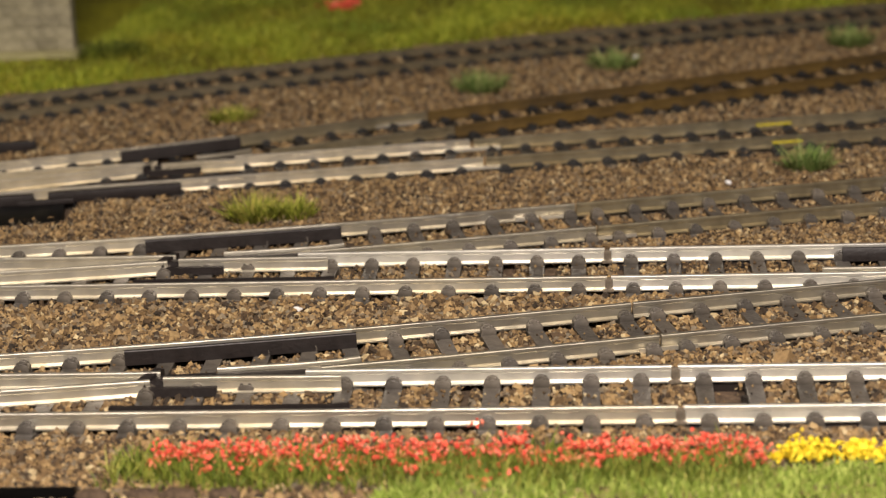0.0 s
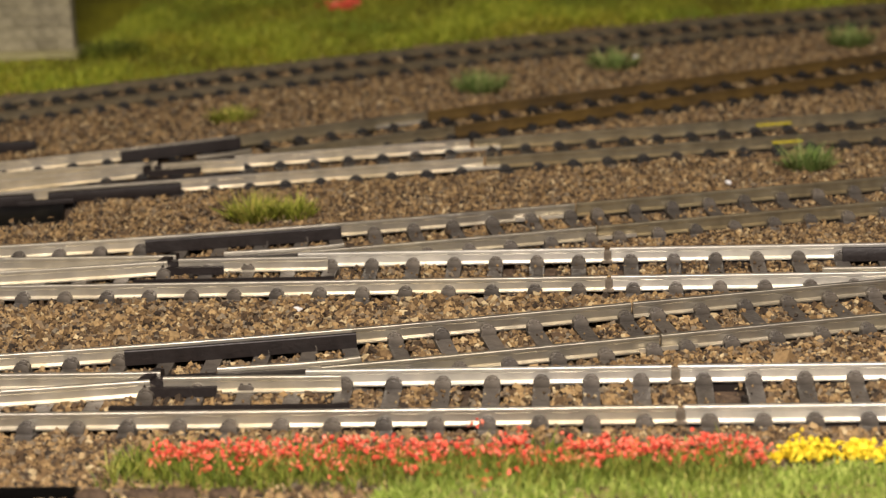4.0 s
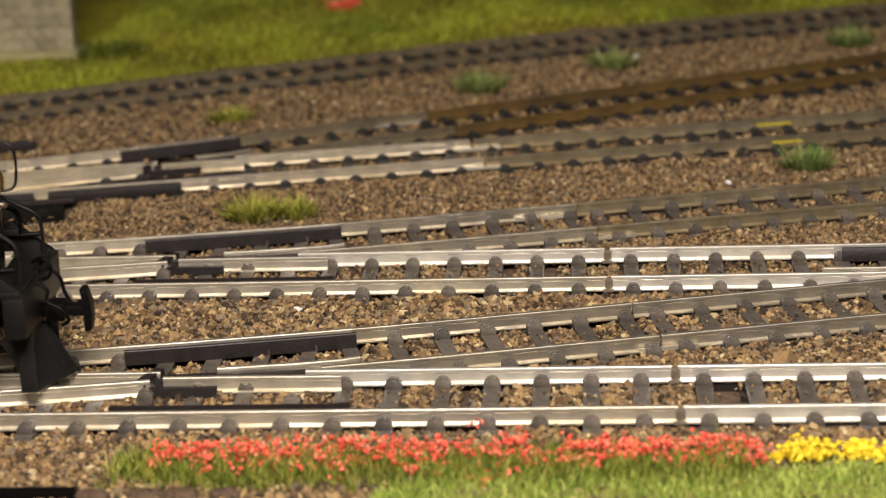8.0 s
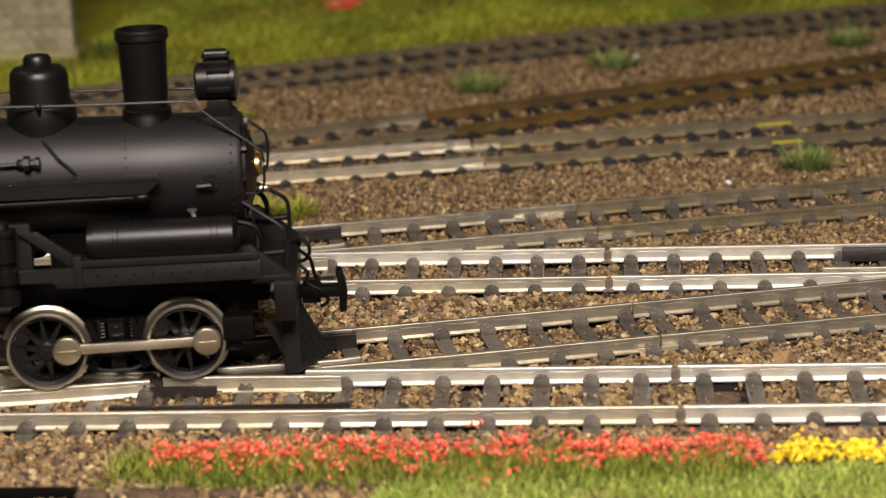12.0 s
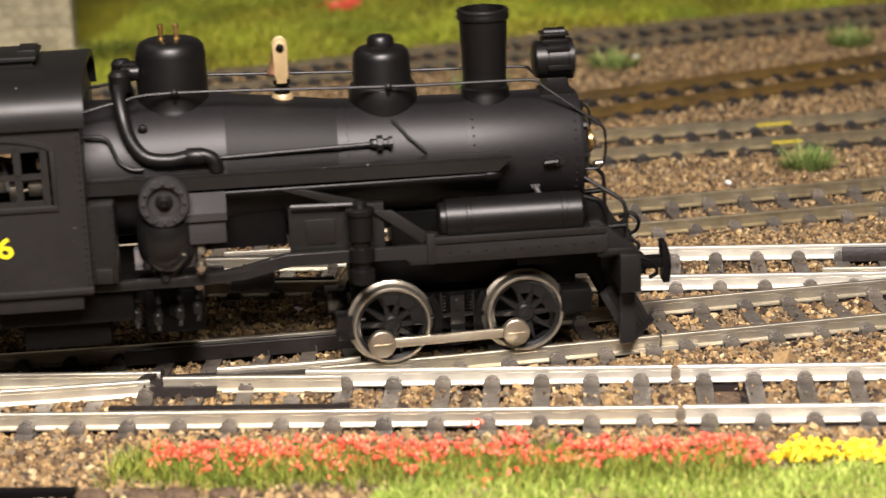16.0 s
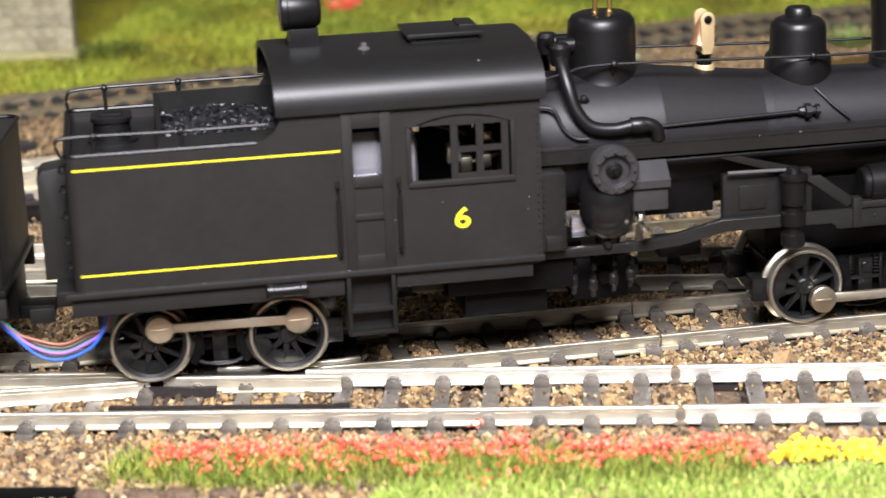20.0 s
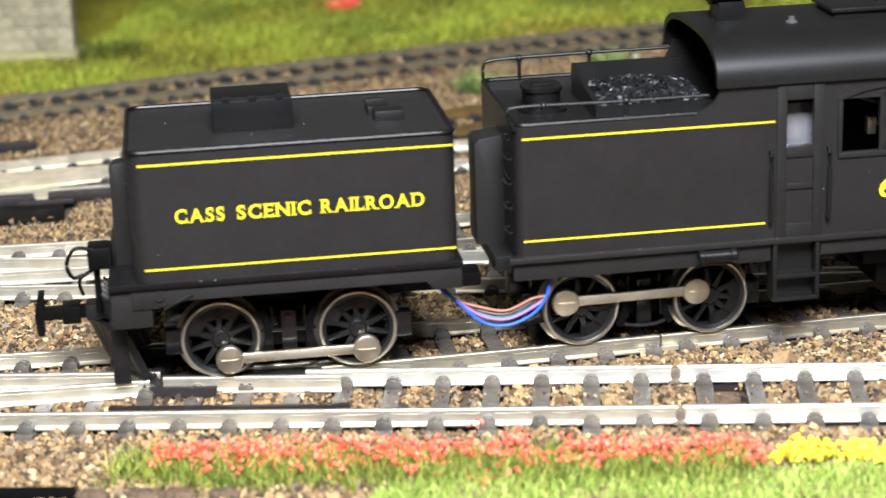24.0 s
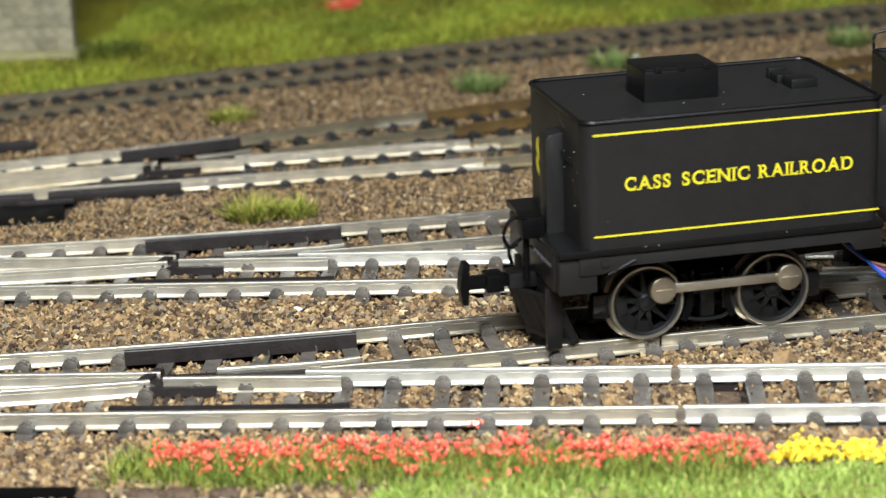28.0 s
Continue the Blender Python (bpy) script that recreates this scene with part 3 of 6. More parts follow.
def clear_of_track(x, y, sleepers_too=True):
    """True where a stone would lie on neither a rail nor, if asked, a sleeper."""
    ok = np.ones(len(x), bool)
    for pts in RAIL_LINES:
        p = np.array(pts)
        for (ax, ay), (bx, by) in zip(p[:-1], p[1:]):
            near = (x > min(ax, bx) - 2) & (x < max(ax, bx) + 2) & (y > min(ay, by) - 2) & (y < max(ay, by) + 2) & ok
            if not near.any():
                continue
            dx, dy = bx - ax, by - ay
            t = np.clip(((x - ax) * dx + (y - ay) * dy) / (dx * dx + dy * dy), 0, 1)
            ok &= ~(near & (np.hypot(x - ax - t * dx, y - ay - t * dy) < 1.45))
    for cx, cy, a, half in SLEEPER_PLACES if sleepers_too else ():
        near = (abs(x - cx) < half + 3) & (abs(y - cy) < half + 3) & ok
        if near.any():
            u = (x - cx) * math.cos(a) + (y - cy) * math.sin(a)
            v = -(x - cx) * math.sin(a) + (y - cy) * math.cos(a)
            ok &= ~(near & (abs(u) < 1.75) & (abs(v) < min(half, half - 1.0)))
    return ok


def ballast():
    rng = np.random.default_rng(11)
    cube = np.array([(x, y, z) for x in (-0.5, 0.5) for y in (-0.5, 0.5) for z in (-0.5, 0.5)])
    faces = np.array([(0, 1, 3, 2), (4, 6, 7, 5), (0, 4, 5, 1), (2, 3, 7, 6), (0, 2, 6, 4), (1, 5, 7, 3)])
    octa = np.array([(0.62, 0, 0), (-0.62, 0, 0), (0, 0.62, 0), (0, -0.62, 0), (0, 0, 0.62), (0, 0, -0.62)])
    octa_faces = np.array([(0, 2, 4), (2, 1, 4), (1, 3, 4), (3, 0, 4), (2, 0, 5), (1, 2, 5), (3, 1, 5), (0, 3, 5)])
    for name, n, y0, y1, size, cube, faces in (("ballast", 78000, -41, 62, 0.70, cube, faces), ("ballast", 84000, 62, 150, 0.74, octa, octa_faces), ("ballast", 110000, 150, 340, 0.78, octa, octa_faces)):
        y = rng.uniform(y0, y1, n)
        left, right = -97 - 0.29 * y, 47 + 0.16 * y
        x = left + rng.uniform(0, 1, n) * (right - left)
        ok = clear_of_track(x, y) & (y < meadow_edge(x) - 3 + rng.normal(0, 1.2, n))
        ok &= ~((x > -170) & (x < -109.5) & (abs(y - 113.0 - 0.21 * (x + 132)) < 7.7))
        # a few bays between sleepers were left unfilled
        for bx, by, w in ((-16.5, 64, 2.4), (-8.6, 64, 2.4), (7.2, 64, 2.4), (20.9, 0, 2.3), (-20, 0, 1.0)):
            ok &= ~((abs(x - bx) < w) & (abs(y - by) < 8))
        x, y = x[ok], y[ok]
        m = len(x)
        s = size * rng.lognormal(0, 0.27, m)
        scl = np.stack([s * rng.uniform(0.8, 1.35, m), s * rng.uniform(0.65, 1.0, m), s * rng.uniform(0.5, 0.85, m)], 1)
        lump = np.array([noise.noise((a * 0.12, b * 0.12, 0.3)) for a, b in zip(x, y)])
        z = -0.7 + 0.7 * lump + rng.uniform(-0.45, 0.55, m)
        scatter_mesh(name, cube, faces, np.stack([x, y, z], 1), random_turns(rng, m, 1.1), scl, M_BALLAST, "loose brown and ochre ballast stones round the sleepers", "ballast")


def crumbs():
    """Small stones left lying on sleepers and against the rails."""
    rng = np.random.default_rng(17)
    near = [q for q in SLEEPER_PLACES if -115 < q[0] < 90 and q[1] < 180]
    pick = rng.integers(0, len(near), 2600)
    c = np.array(near)[pick]
    u, v = rng.normal(0, 1.5, 2600), rng.uniform(-1.05, 1.05, 2600) * c[:, 3]
    x = c[:, 0] + u * np.cos(c[:, 2]) - v * np.sin(c[:, 2])
    y = c[:, 1] + u * np.sin(c[:, 2]) + v * np.cos(c[:, 2])
    ok = clear_of_track(x, y, False)
    x, y = x[ok], y[ok]
    m = len(x)
    octa = np.array([(0.62, 0, 0), (-0.62, 0, 0), (0, 0.62, 0), (0, -0.62, 0), (0, 0, 0.62), (0, 0, -0.62)])
    faces = np.array([(0, 2, 4), (2, 1, 4), (1, 3, 4), (3, 0, 4), (2, 0, 5), (1, 2, 5), (3, 1, 5), (0, 3, 5)])
    scl = 0.42 * rng.lognormal(0, 0.4, m)[:, None] * rng.uniform(0.7, 1.2, (m, 3))
    scatter_mesh("ballast_crumbs", octa, faces, np.stack([x, y, np.full(m, 0.2)], 1), random_turns(rng, m, 1.2), scl, M_BALLAST, "small ballast crumbs lying on the sleepers", "ballast")


def blade_mesh():
    v = np.array([(-0.5, 0, 0), (0.5, 0, 0), (-0.34, 0.12, 0.55), (0.34, 0.12, 0.55), (0, 0.45, 1.0)])
    f = np.array([(0, 1, 3), (0, 3, 2), (2, 3, 4)])
    return v, f


def blades(name, x, y, z, length, width, mat, label, category, rng, lean=0.5):
    v, f = blade_mesh()
    n = len(x)
    l = length * rng.uniform(0.6, 1.25, n)
    w = width * rng.uniform(0.7, 1.3, n)
    return scatter_mesh(name, v, f, np.stack([x, y, z], 1), random_turns(rng, n, lean), np.stack([w, l * 0.6, l], 1), mat, label, category)


def meadow():
    rng = np.random.default_rng(21)
    b = bm_()
    xs = [-1450, -1000, -700] + list(range(-420, 301, 24)) + [500, 900, 1450]
    rows = []
    for x in xs:
        e = float(meadow_edge(x))
        rows.append([b.verts.new((x, e + d, -1.0 + h + (0.8 * noise.noise((x * 0.03, d * 0.03, 2)) if d > 4 else 0))) for d, h in ((-3, -0.4), (2, 0.6), (12, 1.2), (40, 1.6), (90, 1.8), (180, 2.0), (420, 2.2), (1120, 2.2))])
    for p, q in zip(rows, rows[1:]):
        for i in range(len(p) - 1):
            b.faces.new((p[i], q[i], q[i + 1], p[i + 1]))
    tagged(part("meadow", b, M_TURF, smooth=60), "yellow-green flocked meadow behind the rear track", "meadow", kind="structure")
    n = 60000
    x = rng.uniform(-235, 135, n)
    y = meadow_edge(x) - 3 + rng.uniform(0, 1, n) ** 1.2 * 130
    patch = np.array([noise.noise((a * 0.035, c * 0.02, 1.7)) + 0.5 * noise.noise((a * 0.11, c * 0.06, 4.1)) for a, c in zip(x, y)])
    ok = ~((x < -145.5) & (y > 270)) & (rng.uniform(-0.75, 0.25, n) < patch)
    x, y, patch = x[ok], y[ok], patch[ok]
    d = y - meadow_edge(x)
    z = np.interp(d, [-3, 2, 12, 40, 90], [-1.2, -0.5, 0.1, 0.5, 0.7])
    lush = patch + rng.normal(0, 0.12, len(x)) > 0.22
    for sel, mat, high, label in ((~lush, M_BLADE, 2.2, "short yellow-green static grass on the meadow"), (lush, M_BLADE_LUSH, 2.7, "brighter green grass patches on the meadow")):
        blades("meadow_grass", x[sel], y[sel], z[sel], high, 0.55, mat, label, "grass", rng, 0.75)


def tuft(px, py, r, height, n, mat, label, seed, stretch=1.0):
    rng = np.random.default_rng(seed)
    a, d = rng.uniform(0, 2 * np.pi, n), r * np.sqrt(rng.uniform(0, 1, n))
    x, y = d * np.cos(a) * stretch, d * np.sin(a)
    v, f = blade_mesh()
    l = height * rng.uniform(0.45, 1.15, n)
    # blades lean outwards from the middle
    rot = np.empty((n, 3, 3))
    yaw = a - np.pi / 2 + rng.normal(0, 0.5, n)
    out = np.clip(d / r * 0.75 + rng.normal(0, 0.15, n), -0.2, 1.1)
    c, s, cb, sb = np.cos(yaw), np.sin(yaw), np.cos(out), np.sin(out)
    rot[:, 0, 0], rot[:, 0, 1], rot[:, 0, 2] = c, -s * cb, -s * sb
    rot[:, 1, 0], rot[:, 1, 1], rot[:, 1, 2] = s, c * cb, c * sb
    rot[:, 2, 0], rot[:, 2, 1], rot[:, 2, 2] = 0, -sb, cb
    ob = scatter_mesh("grass_tuft", v, f, np.stack([x, y, np.full(n, -0.9)], 1), rot, np.stack([np.full(n, 0.34) * rng.uniform(0.7, 1.3, n), l * 0.3, l], 1), mat, label, "grass tuft")
    ob["kind"] = ""
    del ob["kind"]
    ob["group"] = "grass tufts"
    ob.matrix_basis = at_mm(px, py, 0)
    return ob


def plants():
    ballast()
    crumbs()
    meadow()
    tuft(-69.3, 108.0, 3.9, 6.0, 420, M_BLADE_OLIVE, "tall olive-green grass tuft growing in the ballast", 1, 1.2)
    tuft(-61.5, 108.8, 3.5, 5.0, 340, M_BLADE_OLIVE, "tall olive-green grass tuft growing in the ballast", 2, 1.2)
    tuft(-88.6, 198.0, 4.4, 4.4, 360, M_BLADE_OLIVE, "low olive grass tuft on brown ballast", 3, 1.1)
    tuft(-28.2, 227.0, 4.6, 6.0, 380, M_BLADE_COOL, "pale green grass tuft on brown ballast", 4, 1.2)
    tuft(7.2, 252.5, 4.4, 5.4, 380, M_BLADE_COOL, "pale green grass tuft on brown ballast", 5, 1.3)
    tuft(47.2, 139.0, 3.2, 6.4, 420, M_BLADE_COOL, "tall cool-green grass tuft beside the slanting track", 6, 1.2)
    tuft(73.6, 276.0, 4.2, 6.2, 400, M_BLADE_COOL, "dark green grass tuft on brown ballast", 7, 1.2)
    # low dark clump fills the dark area right of the pier
    shrub = tuft(-138.5, 281.0, 8.5, 6.5, 620, M_BLADE_DARK, "low clump of dark green blades against the stone building", 12, 1.15)
    shrub.name, shrub["category"] = "shrub", "shrub"
    del shrub["group"]
    rng = np.random.default_rng(31)
    flecks = ((13.4, 264.0), (36.0, 118.0), (-1.0, 42.0), (29.5, 128.0), (-52.0, 47.0))
    for i, (x, y) in enumerate(flecks):
        b = bm_()
        box(b, -0.7, 0.7, -0.5, 0.5, -0.3, 0.25, 0.15)
        tagged(part("pale_chip", b, M_WHITE, smooth=30, at=at_mm(x, y, 0.05, 8, -6, 35 * i)), "small pale chip lying on the ballast", "chip", "pale chips")
    # foreground verge
    n = 14000
    x = rng.uniform(-30, 46, n)
    y = -40 + rng.uniform(0, 1, n) * np.interp(x, [-30, -24, 20, 46], [4, 11.5, 11.0, 16.0])
    blades("verge_grass", x, y, np.full(n, -1.2), 2.5, 0.36, M_BLADE_BRIGHT, "bright green verge grass along the layout edge", "grass", rng, 0.6)
    n = 8500
    x = rng.uniform(-70, 24, n)
    y = rng.normal(-26.4, 2.8, n) - 0.012 * (x + 70)
    keep = rng.uniform(0, 1, n) < np.interp(x, [-70, -62, 20, 24], [0.25, 1, 1, 0.3])
    blades("flower_stalks", x[keep], y[keep], np.full(keep.sum(), -1.2), 3.9, 0.34, M_BLADE_STALK, "olive stalks and leaves under the red flowers", "plants", rng, 0.5)
    ico = bmesh.new()
    bmesh.ops.create_icosphere(ico, subdivisions=1, radius=0.5)
    iv = np.array([v.co[:] for v in ico.verts])
    fi = np.array([[v.index for v in f.verts] for f in ico.faces])
    ico.free()

    def petals(name, x, y, z, size, mat, label):
        m = len(x)
        s = size * rng.lognormal(0, 0.3, m)
        scatter_mesh(name, iv, fi, np.stack([x, y, z], 1), random_turns(rng, m, 1.2), np.stack([s, s * rng.uniform(0.6, 1, m), s * rng.uniform(0.5, 0.9, m)], 1), mat, label, "flowers")
    c = rng.uniform(-63, 23.5, 330)
    cx = np.repeat(c, 9) + rng.normal(0, 0.8, 330 * 9)
    cy = np.repeat(rng.normal(-24.4, 2.5, 330), 9) + rng.normal(0, 0.5, 330 * 9)
    cz = np.repeat(rng.uniform(0.2, 3.3, 330), 9) + rng.normal(0, 0.4, 330 * 9)
    petals("red_flowers", cx, cy, cz, 0.6, M_RED, "coral-red foam flowers in a row along the verge")
    c = rng.uniform(26.5, 48, 75)
    cx = np.repeat(c, 9) + rng.normal(0, 0.8, 75 * 9)
    cy = np.repeat(rng.normal(-24.0, 1.2, 75), 9) + rng.normal(0, 0.5, 75 * 9)
    cz = np.repeat(rng.uniform(0.4, 2.4, 75), 9) + rng.normal(0, 0.35, 75 * 9)
    petals("yellow_flowers", cx, cy, cz, 0.75, M_YFLOWER, "yellow foam flowers in a row along the verge")
    a = rng.normal(0, 1, (60, 2))
    petals("red_flowers", -77.2 + a[:, 0] * 2.6, 346 + a[:, 1] * 1.5, 2.2 + rng.uniform(-1, 1.5, 60), 1.5, M_RED, "coral-red flower clump on the meadow")
    a = rng.normal(0, 1, (26, 2))
    petals("yellow_flowers", -16.7 + a[:, 0] * 4, 355 + a[:, 1] * 3, 1.8 + rng.uniform(-0.5, 0.8, 26), 0.9, M_YFLOWER, "scattered yellow flowers on the meadow")
    # dark bar and brown stones at the very edge
    b = bm_()
    box(b, -40, 8.5, -0.9, 0.9, -1.6, 1.3, 0.3)
    tagged(part("edge_strip", b, M_BLACK_DARK, at=at_mm(-80.9, -34.7, 0)), "black plastic strip on the layout edge", "edge strip")
    rng2 = random.Random(8)
    for i in range(4):
        b = bm_()
        bmesh.ops.create_icosphere(b, subdivisions=3, radius=1.0)
        for v in b.verts:
            v.co = Vector((v.co.x * 2.6, v.co.y * 1.6, v.co.z * 1.1)) * (1 + 0.25 * noise.noise(v.co * 1.5 + Vector((i, 0, 0))))
        tagged(part("stone", b, M_GROUND, smooth=60, at=at_mm(-69.6 + i * 6.0 + rng2.uniform(-0.5, 0.5), -34.9, 0.1)), "rounded brown stone at the layout edge", "stone", "edge stones")


def stone_pier():
    t = thing("stone_pier", "grey coursed-stone building corner on a sandy plinth, beside the meadow", "stone wall")
    b = bm_()
    box(b, -330, -148.6, 279.5, 285, -1, 70)
    part("core", b, M_STONE, t, smooth=0)
    b = bm_()
    box(b, -331, -147.0, 276.6, 286, -1.2, 2.7, 0.3)
    part("plinth", b, M_PLINTH, t, "sandy yellow plinth")
    rnd = random.Random(4)
    stones = []
    for k in range(6):
        b = bm_()
        w = 4.2 + 0.9 * k
        box(b, 0.02, w - 0.02, -0.55, 0.3, 0.02, 3.28, 0.2)
        for v in b.verts:
            if v.co.y < -0.3:
                v.co.y += 0.75 * noise.noise(v.co * 0.7 + Vector((k * 9.0, 0, 0)))
        stones.append((w, mesh_of("stone_block", b, M_STONE, 50)))
    for row in range(12):
        x = -148.2
        while x > -182:
            w, me = rnd.choice(stones)
            share("stone_block", me, t, at_mm(x - w, 279.5, 2.7 + row * 3.3))
            x -= w


# ------------------------------------------------------------------ locomotive, drawn facing +x about its middle
WR = 6.25
CRANK = 3.25
AXLE_Z = RH + WR


def wheelset(parent, name="wheelset"):
    """An axle with two spoked wheels, about its own centre; the near crank pin points along +x."""
    b = bm_()
    lathe(b, [(0.9, -8), (0.9, 8)], axis="y", n=12)
    ax = part(name, b, M_BLACK_DARK, parent)
    for sgn in (-1, 1):
        b = bm_()
        lathe(b, [(1.5, sgn * 7.6), (1.5, sgn * 9.6), (1.2, sgn * 9.9)] if sgn > 0 else [(1.2, -9.9), (1.5, -9.6), (1.5, -7.6)], axis="y", n=16)
        star = []
        for i in range(10):
            a = 2 * math.pi * (i + 0.5) / 10
            for r, side in ((1.4, -1), (5.3, -1), (5.3, 1), (1.4, 1)):
                star.append((r * math.cos(a) - side * 0.3 * math.sin(a), r * math.sin(a) + side * 0.3 * math.cos(a)))
        prism(b, star, *sorted((sgn * 8.3, sgn * 9.3)), "y", 0.2)
        lathe(b, [(0.75, sgn * 9.5), (0.75, sgn * 10.0), (0.4, sgn * 10.1)] if sgn > 0 else [(0.4, -10.1), (0.75, -10.0), (0.75, -9.5)], axis="y", n=12)
        pin = 0.0 if sgn < 0 else math.pi / 2
        lathe(b, [(1.35, min(sgn * 8.2, sgn * 9.6)), (1.35, max(sgn * 8.2, sgn * 9.6))], (CRANK * math.cos(pin), 0, CRANK * math.sin(pin)), "y", 14)
        # counterweight opposite the pin
        arc = [pin + math.pi + radians(d) for d in range(-60, 61, 12)]
        poly = [(5.2 * math.cos(q), 5.2 * math.sin(q)) for q in arc] + [(3.4 * math.cos(q), 3.4 * math.sin(q)) for q in arc[::-1]]
        prism(b, poly, *sorted((sgn * 8.0, sgn * 9.3)), "y", 0.12)
        ringp = [(4.9, 8.1), (5.65, 8.1), (5.65, 9.62), (5.1, 9.4)]
        rr = [[b.verts.new((r * math.cos(2 * math.pi * i / 48), sgn * h, r * math.sin(2 * math.pi * i / 48))) for i in range(48)] for r, h in ringp]
        rr.append(rr[0])
        for p, q in zip(rr, rr[1:]):
            for i in range(48):
                b.faces.new((p[i], p[(i + 1) % 48], q[(i + 1) % 48], q[i]))
        part("wheel", b, M_WHEEL, ax, "black spoked wheel centre")
        b = bm_()
        prof = [(5.6, 7.2), (6.85, 7.2), (7.0, 7.4), (6.95, 7.75), (6.45, 8.0), (6.3, 8.2), (6.25, 9.75), (6.12, 9.92), (5.78, 9.9), (5.66, 9.6), (5.6, 7.2)]
        rings = []
        for r, h in prof[:-1]:
            rings.append([b.verts.new((r * math.cos(2 * math.pi * i / 56), sgn * h, r * math.sin(2 * math.pi * i / 56))) for i in range(56)])
        rings.append(rings[0])
        for p, q in zip(rings, rings[1:]):
            for i in range(56):
                b.faces.new((p[i], p[(i + 1) % 56], q[(i + 1) % 56], q[i]))
        part("tyre", b, M_TYRE, ax, "polished nickel tyre with flange", smooth=35)
    return ax


def coupling_rod(parent, sgn):
    """A side rod between two crank pins 21.7 apart, drawn about its middle."""
    b = bm_()
    y0, y1 = sorted((sgn * 10.3, sgn * 11.0))
    prism(b, [(-10.4, -0.8), (0, -0.72), (10.4, -0.8), (10.4, 0.8), (0, 0.72), (-10.4, 0.8)], y0, y1, "y", 0.1)
    rod = part("coupling_rod", b, M_ROD, parent, "nickel side rod with conical crank bosses")
    for x in (-10.85, 10.85):
        b = bm_()
        lathe(b, [(1.5, sgn * 9.4), (1.9, sgn * 10.0), (2.2, sgn * 10.2), (2.2, sgn * 11.35), (2.05, sgn * 11.5), (0.3, sgn * 11.75)], (x, 0, 0), "y", 28)
        box(b, x - 1.3, x + 1.3, *sorted((sgn * 11.5, sgn * 11.85)), -0.16, 0.16)
        part("crank_boss", b, M_ROD, rod, "turned nickel crank boss with a slot", smooth=28)
    return rod


def bogie(parent):
    """The frame between two axles, about its pivot."""
    b = bm_()
    for y0, y1 in ((-6.6, -5.6), (5.6, 6.6)):
        box(b, -15.5, 15.5, y0, y1, 6.2, 12.5, 0.3)
    box(b, -15.5, -13.5, -6.5, 6.5, 7, 12, 0.2)
    box(b, 13.5, 15.5, -6.5, 6.5, 7, 12, 0.2)
    fr = part("bogie", b, M_BLACK_DARK, parent)
    for sgn in (-1, 1):
        b = bm_()
        box(b, -1.2, 1.2, *sorted((sgn * 8.4, sgn * 6.4)), 4.8, 12.4, 0.25)
        tube(b, smooth_line([(-4.2, sgn * 8.2, 5.4), (-2, sgn * 8.6, 4.6), (2, sgn * 8.6, 4.6), (4.2, sgn * 8.2, 5.4)], 4), 0.35)
        box(b, -4.4, 4.4, *sorted((sgn * 8.3, sgn * 7.6)), 8.8, 9.4, 0.15)
        lathe(b, [(0.8, min(sgn * 8.2, sgn * 9.0)), (0.8, max(sgn * 8.2, sgn * 9.0))], (0, 0, 11.0), "y", 12)
        gear = part("brake_gear", b, M_GLOSS, fr)
        for e in (-1, 1):
            b = bm_()
            arc = [(e * 10.85 - e * r * math.cos(radians(a)), AXLE_Z + r * math.sin(radians(a))) for r, seq in ((7.1, range(-32, 33, 8)), (8.2, range(32, -33, -8))) for a in seq]
            prism(b, arc, *sorted((sgn * 7.4, sgn * 9.0)), "y", 0.1)
            part("brake_shoe", b, M_BLACK_DARK, gear)
            b = bm_()
            tube(b, [(e * 2.9, sgn * 8.2, 6.0), (e * 2.6, sgn * 8.2, 13.0)], 0.3)
            part("hanger", b, M_GLOSS, gear)
        for x in (-2.4, 2.4):
            b = bm_()
            tube(b, [(x + 0.75 * math.cos(a * 0.9), sgn * 7.2 + 0.75 * math.sin(a * 0.9), 9.4 + 0.08 * a) for a in range(40)], 0.2, 5)
            part("spring", b, M_BLACK_DARK, fr)
        for e in (-1, 1):
            b = bm_()
            box(b, *sorted((e * 16.2, e * 19.6)), *sorted((sgn * 8.6, sgn * 5.0)), 6.4, 10.6, 0.4)
            lathe(b, [(0.4, e * 15.0), (0.5, e * 16.4)], (0, sgn * 8.0, 9.6), "x", 10)
            part("sand_box", b, M_GLOSS, fr)
    b = bm_()
    box(b, -12.4, 12.4, -3.6, 3.6, 5.0, 13.0, 0.5)
    part("gear_box", b, M_BLACK_DARK, fr)
    return fr


def text_part(body, size, depth, parent, m, name, mat, weight=0.02, spacing=1.0, stretch=1.0):
    cu = bpy.data.curves.new(name, "FONT")
    cu.body, cu.size, cu.extrude, cu.offset = body, size, depth, weight * size
    cu.align_x, cu.align_y, cu.space_character = "CENTER", "CENTER", spacing
    tmp = new(name, cu)
    dg = bpy.context.evaluated_depsgraph_get()
    me = bpy.data.meshes.new_from_object(tmp.evaluated_get(dg))
    bpy.data.objects.remove(tmp)
    me.materials.clear()
    me.materials.append(mat)
    ob = new(name, me)
    ob.parent = parent
    ob.matrix_basis = m @ Matrix.Diagonal((MM * stretch, MM, MM, 1))
    return ob


def sheet_with_openings(b, x0, x1, z0, z1, y0, y1, holes):
    """A side sheet in the x-z plane with rectangular openings (x0, x1, z0, z1), in order along x."""
    x = x0
    for a, c, d, e in holes:
        if a > x:
            box(b, x, a, y0, y1, z0, z1)
        box(b, a, c, y0, y1, z0, d)
        box(b, a, c, y0, y1, e, z1)
        x = c
    box(b, x, x1, y0, y1, z0, z1)


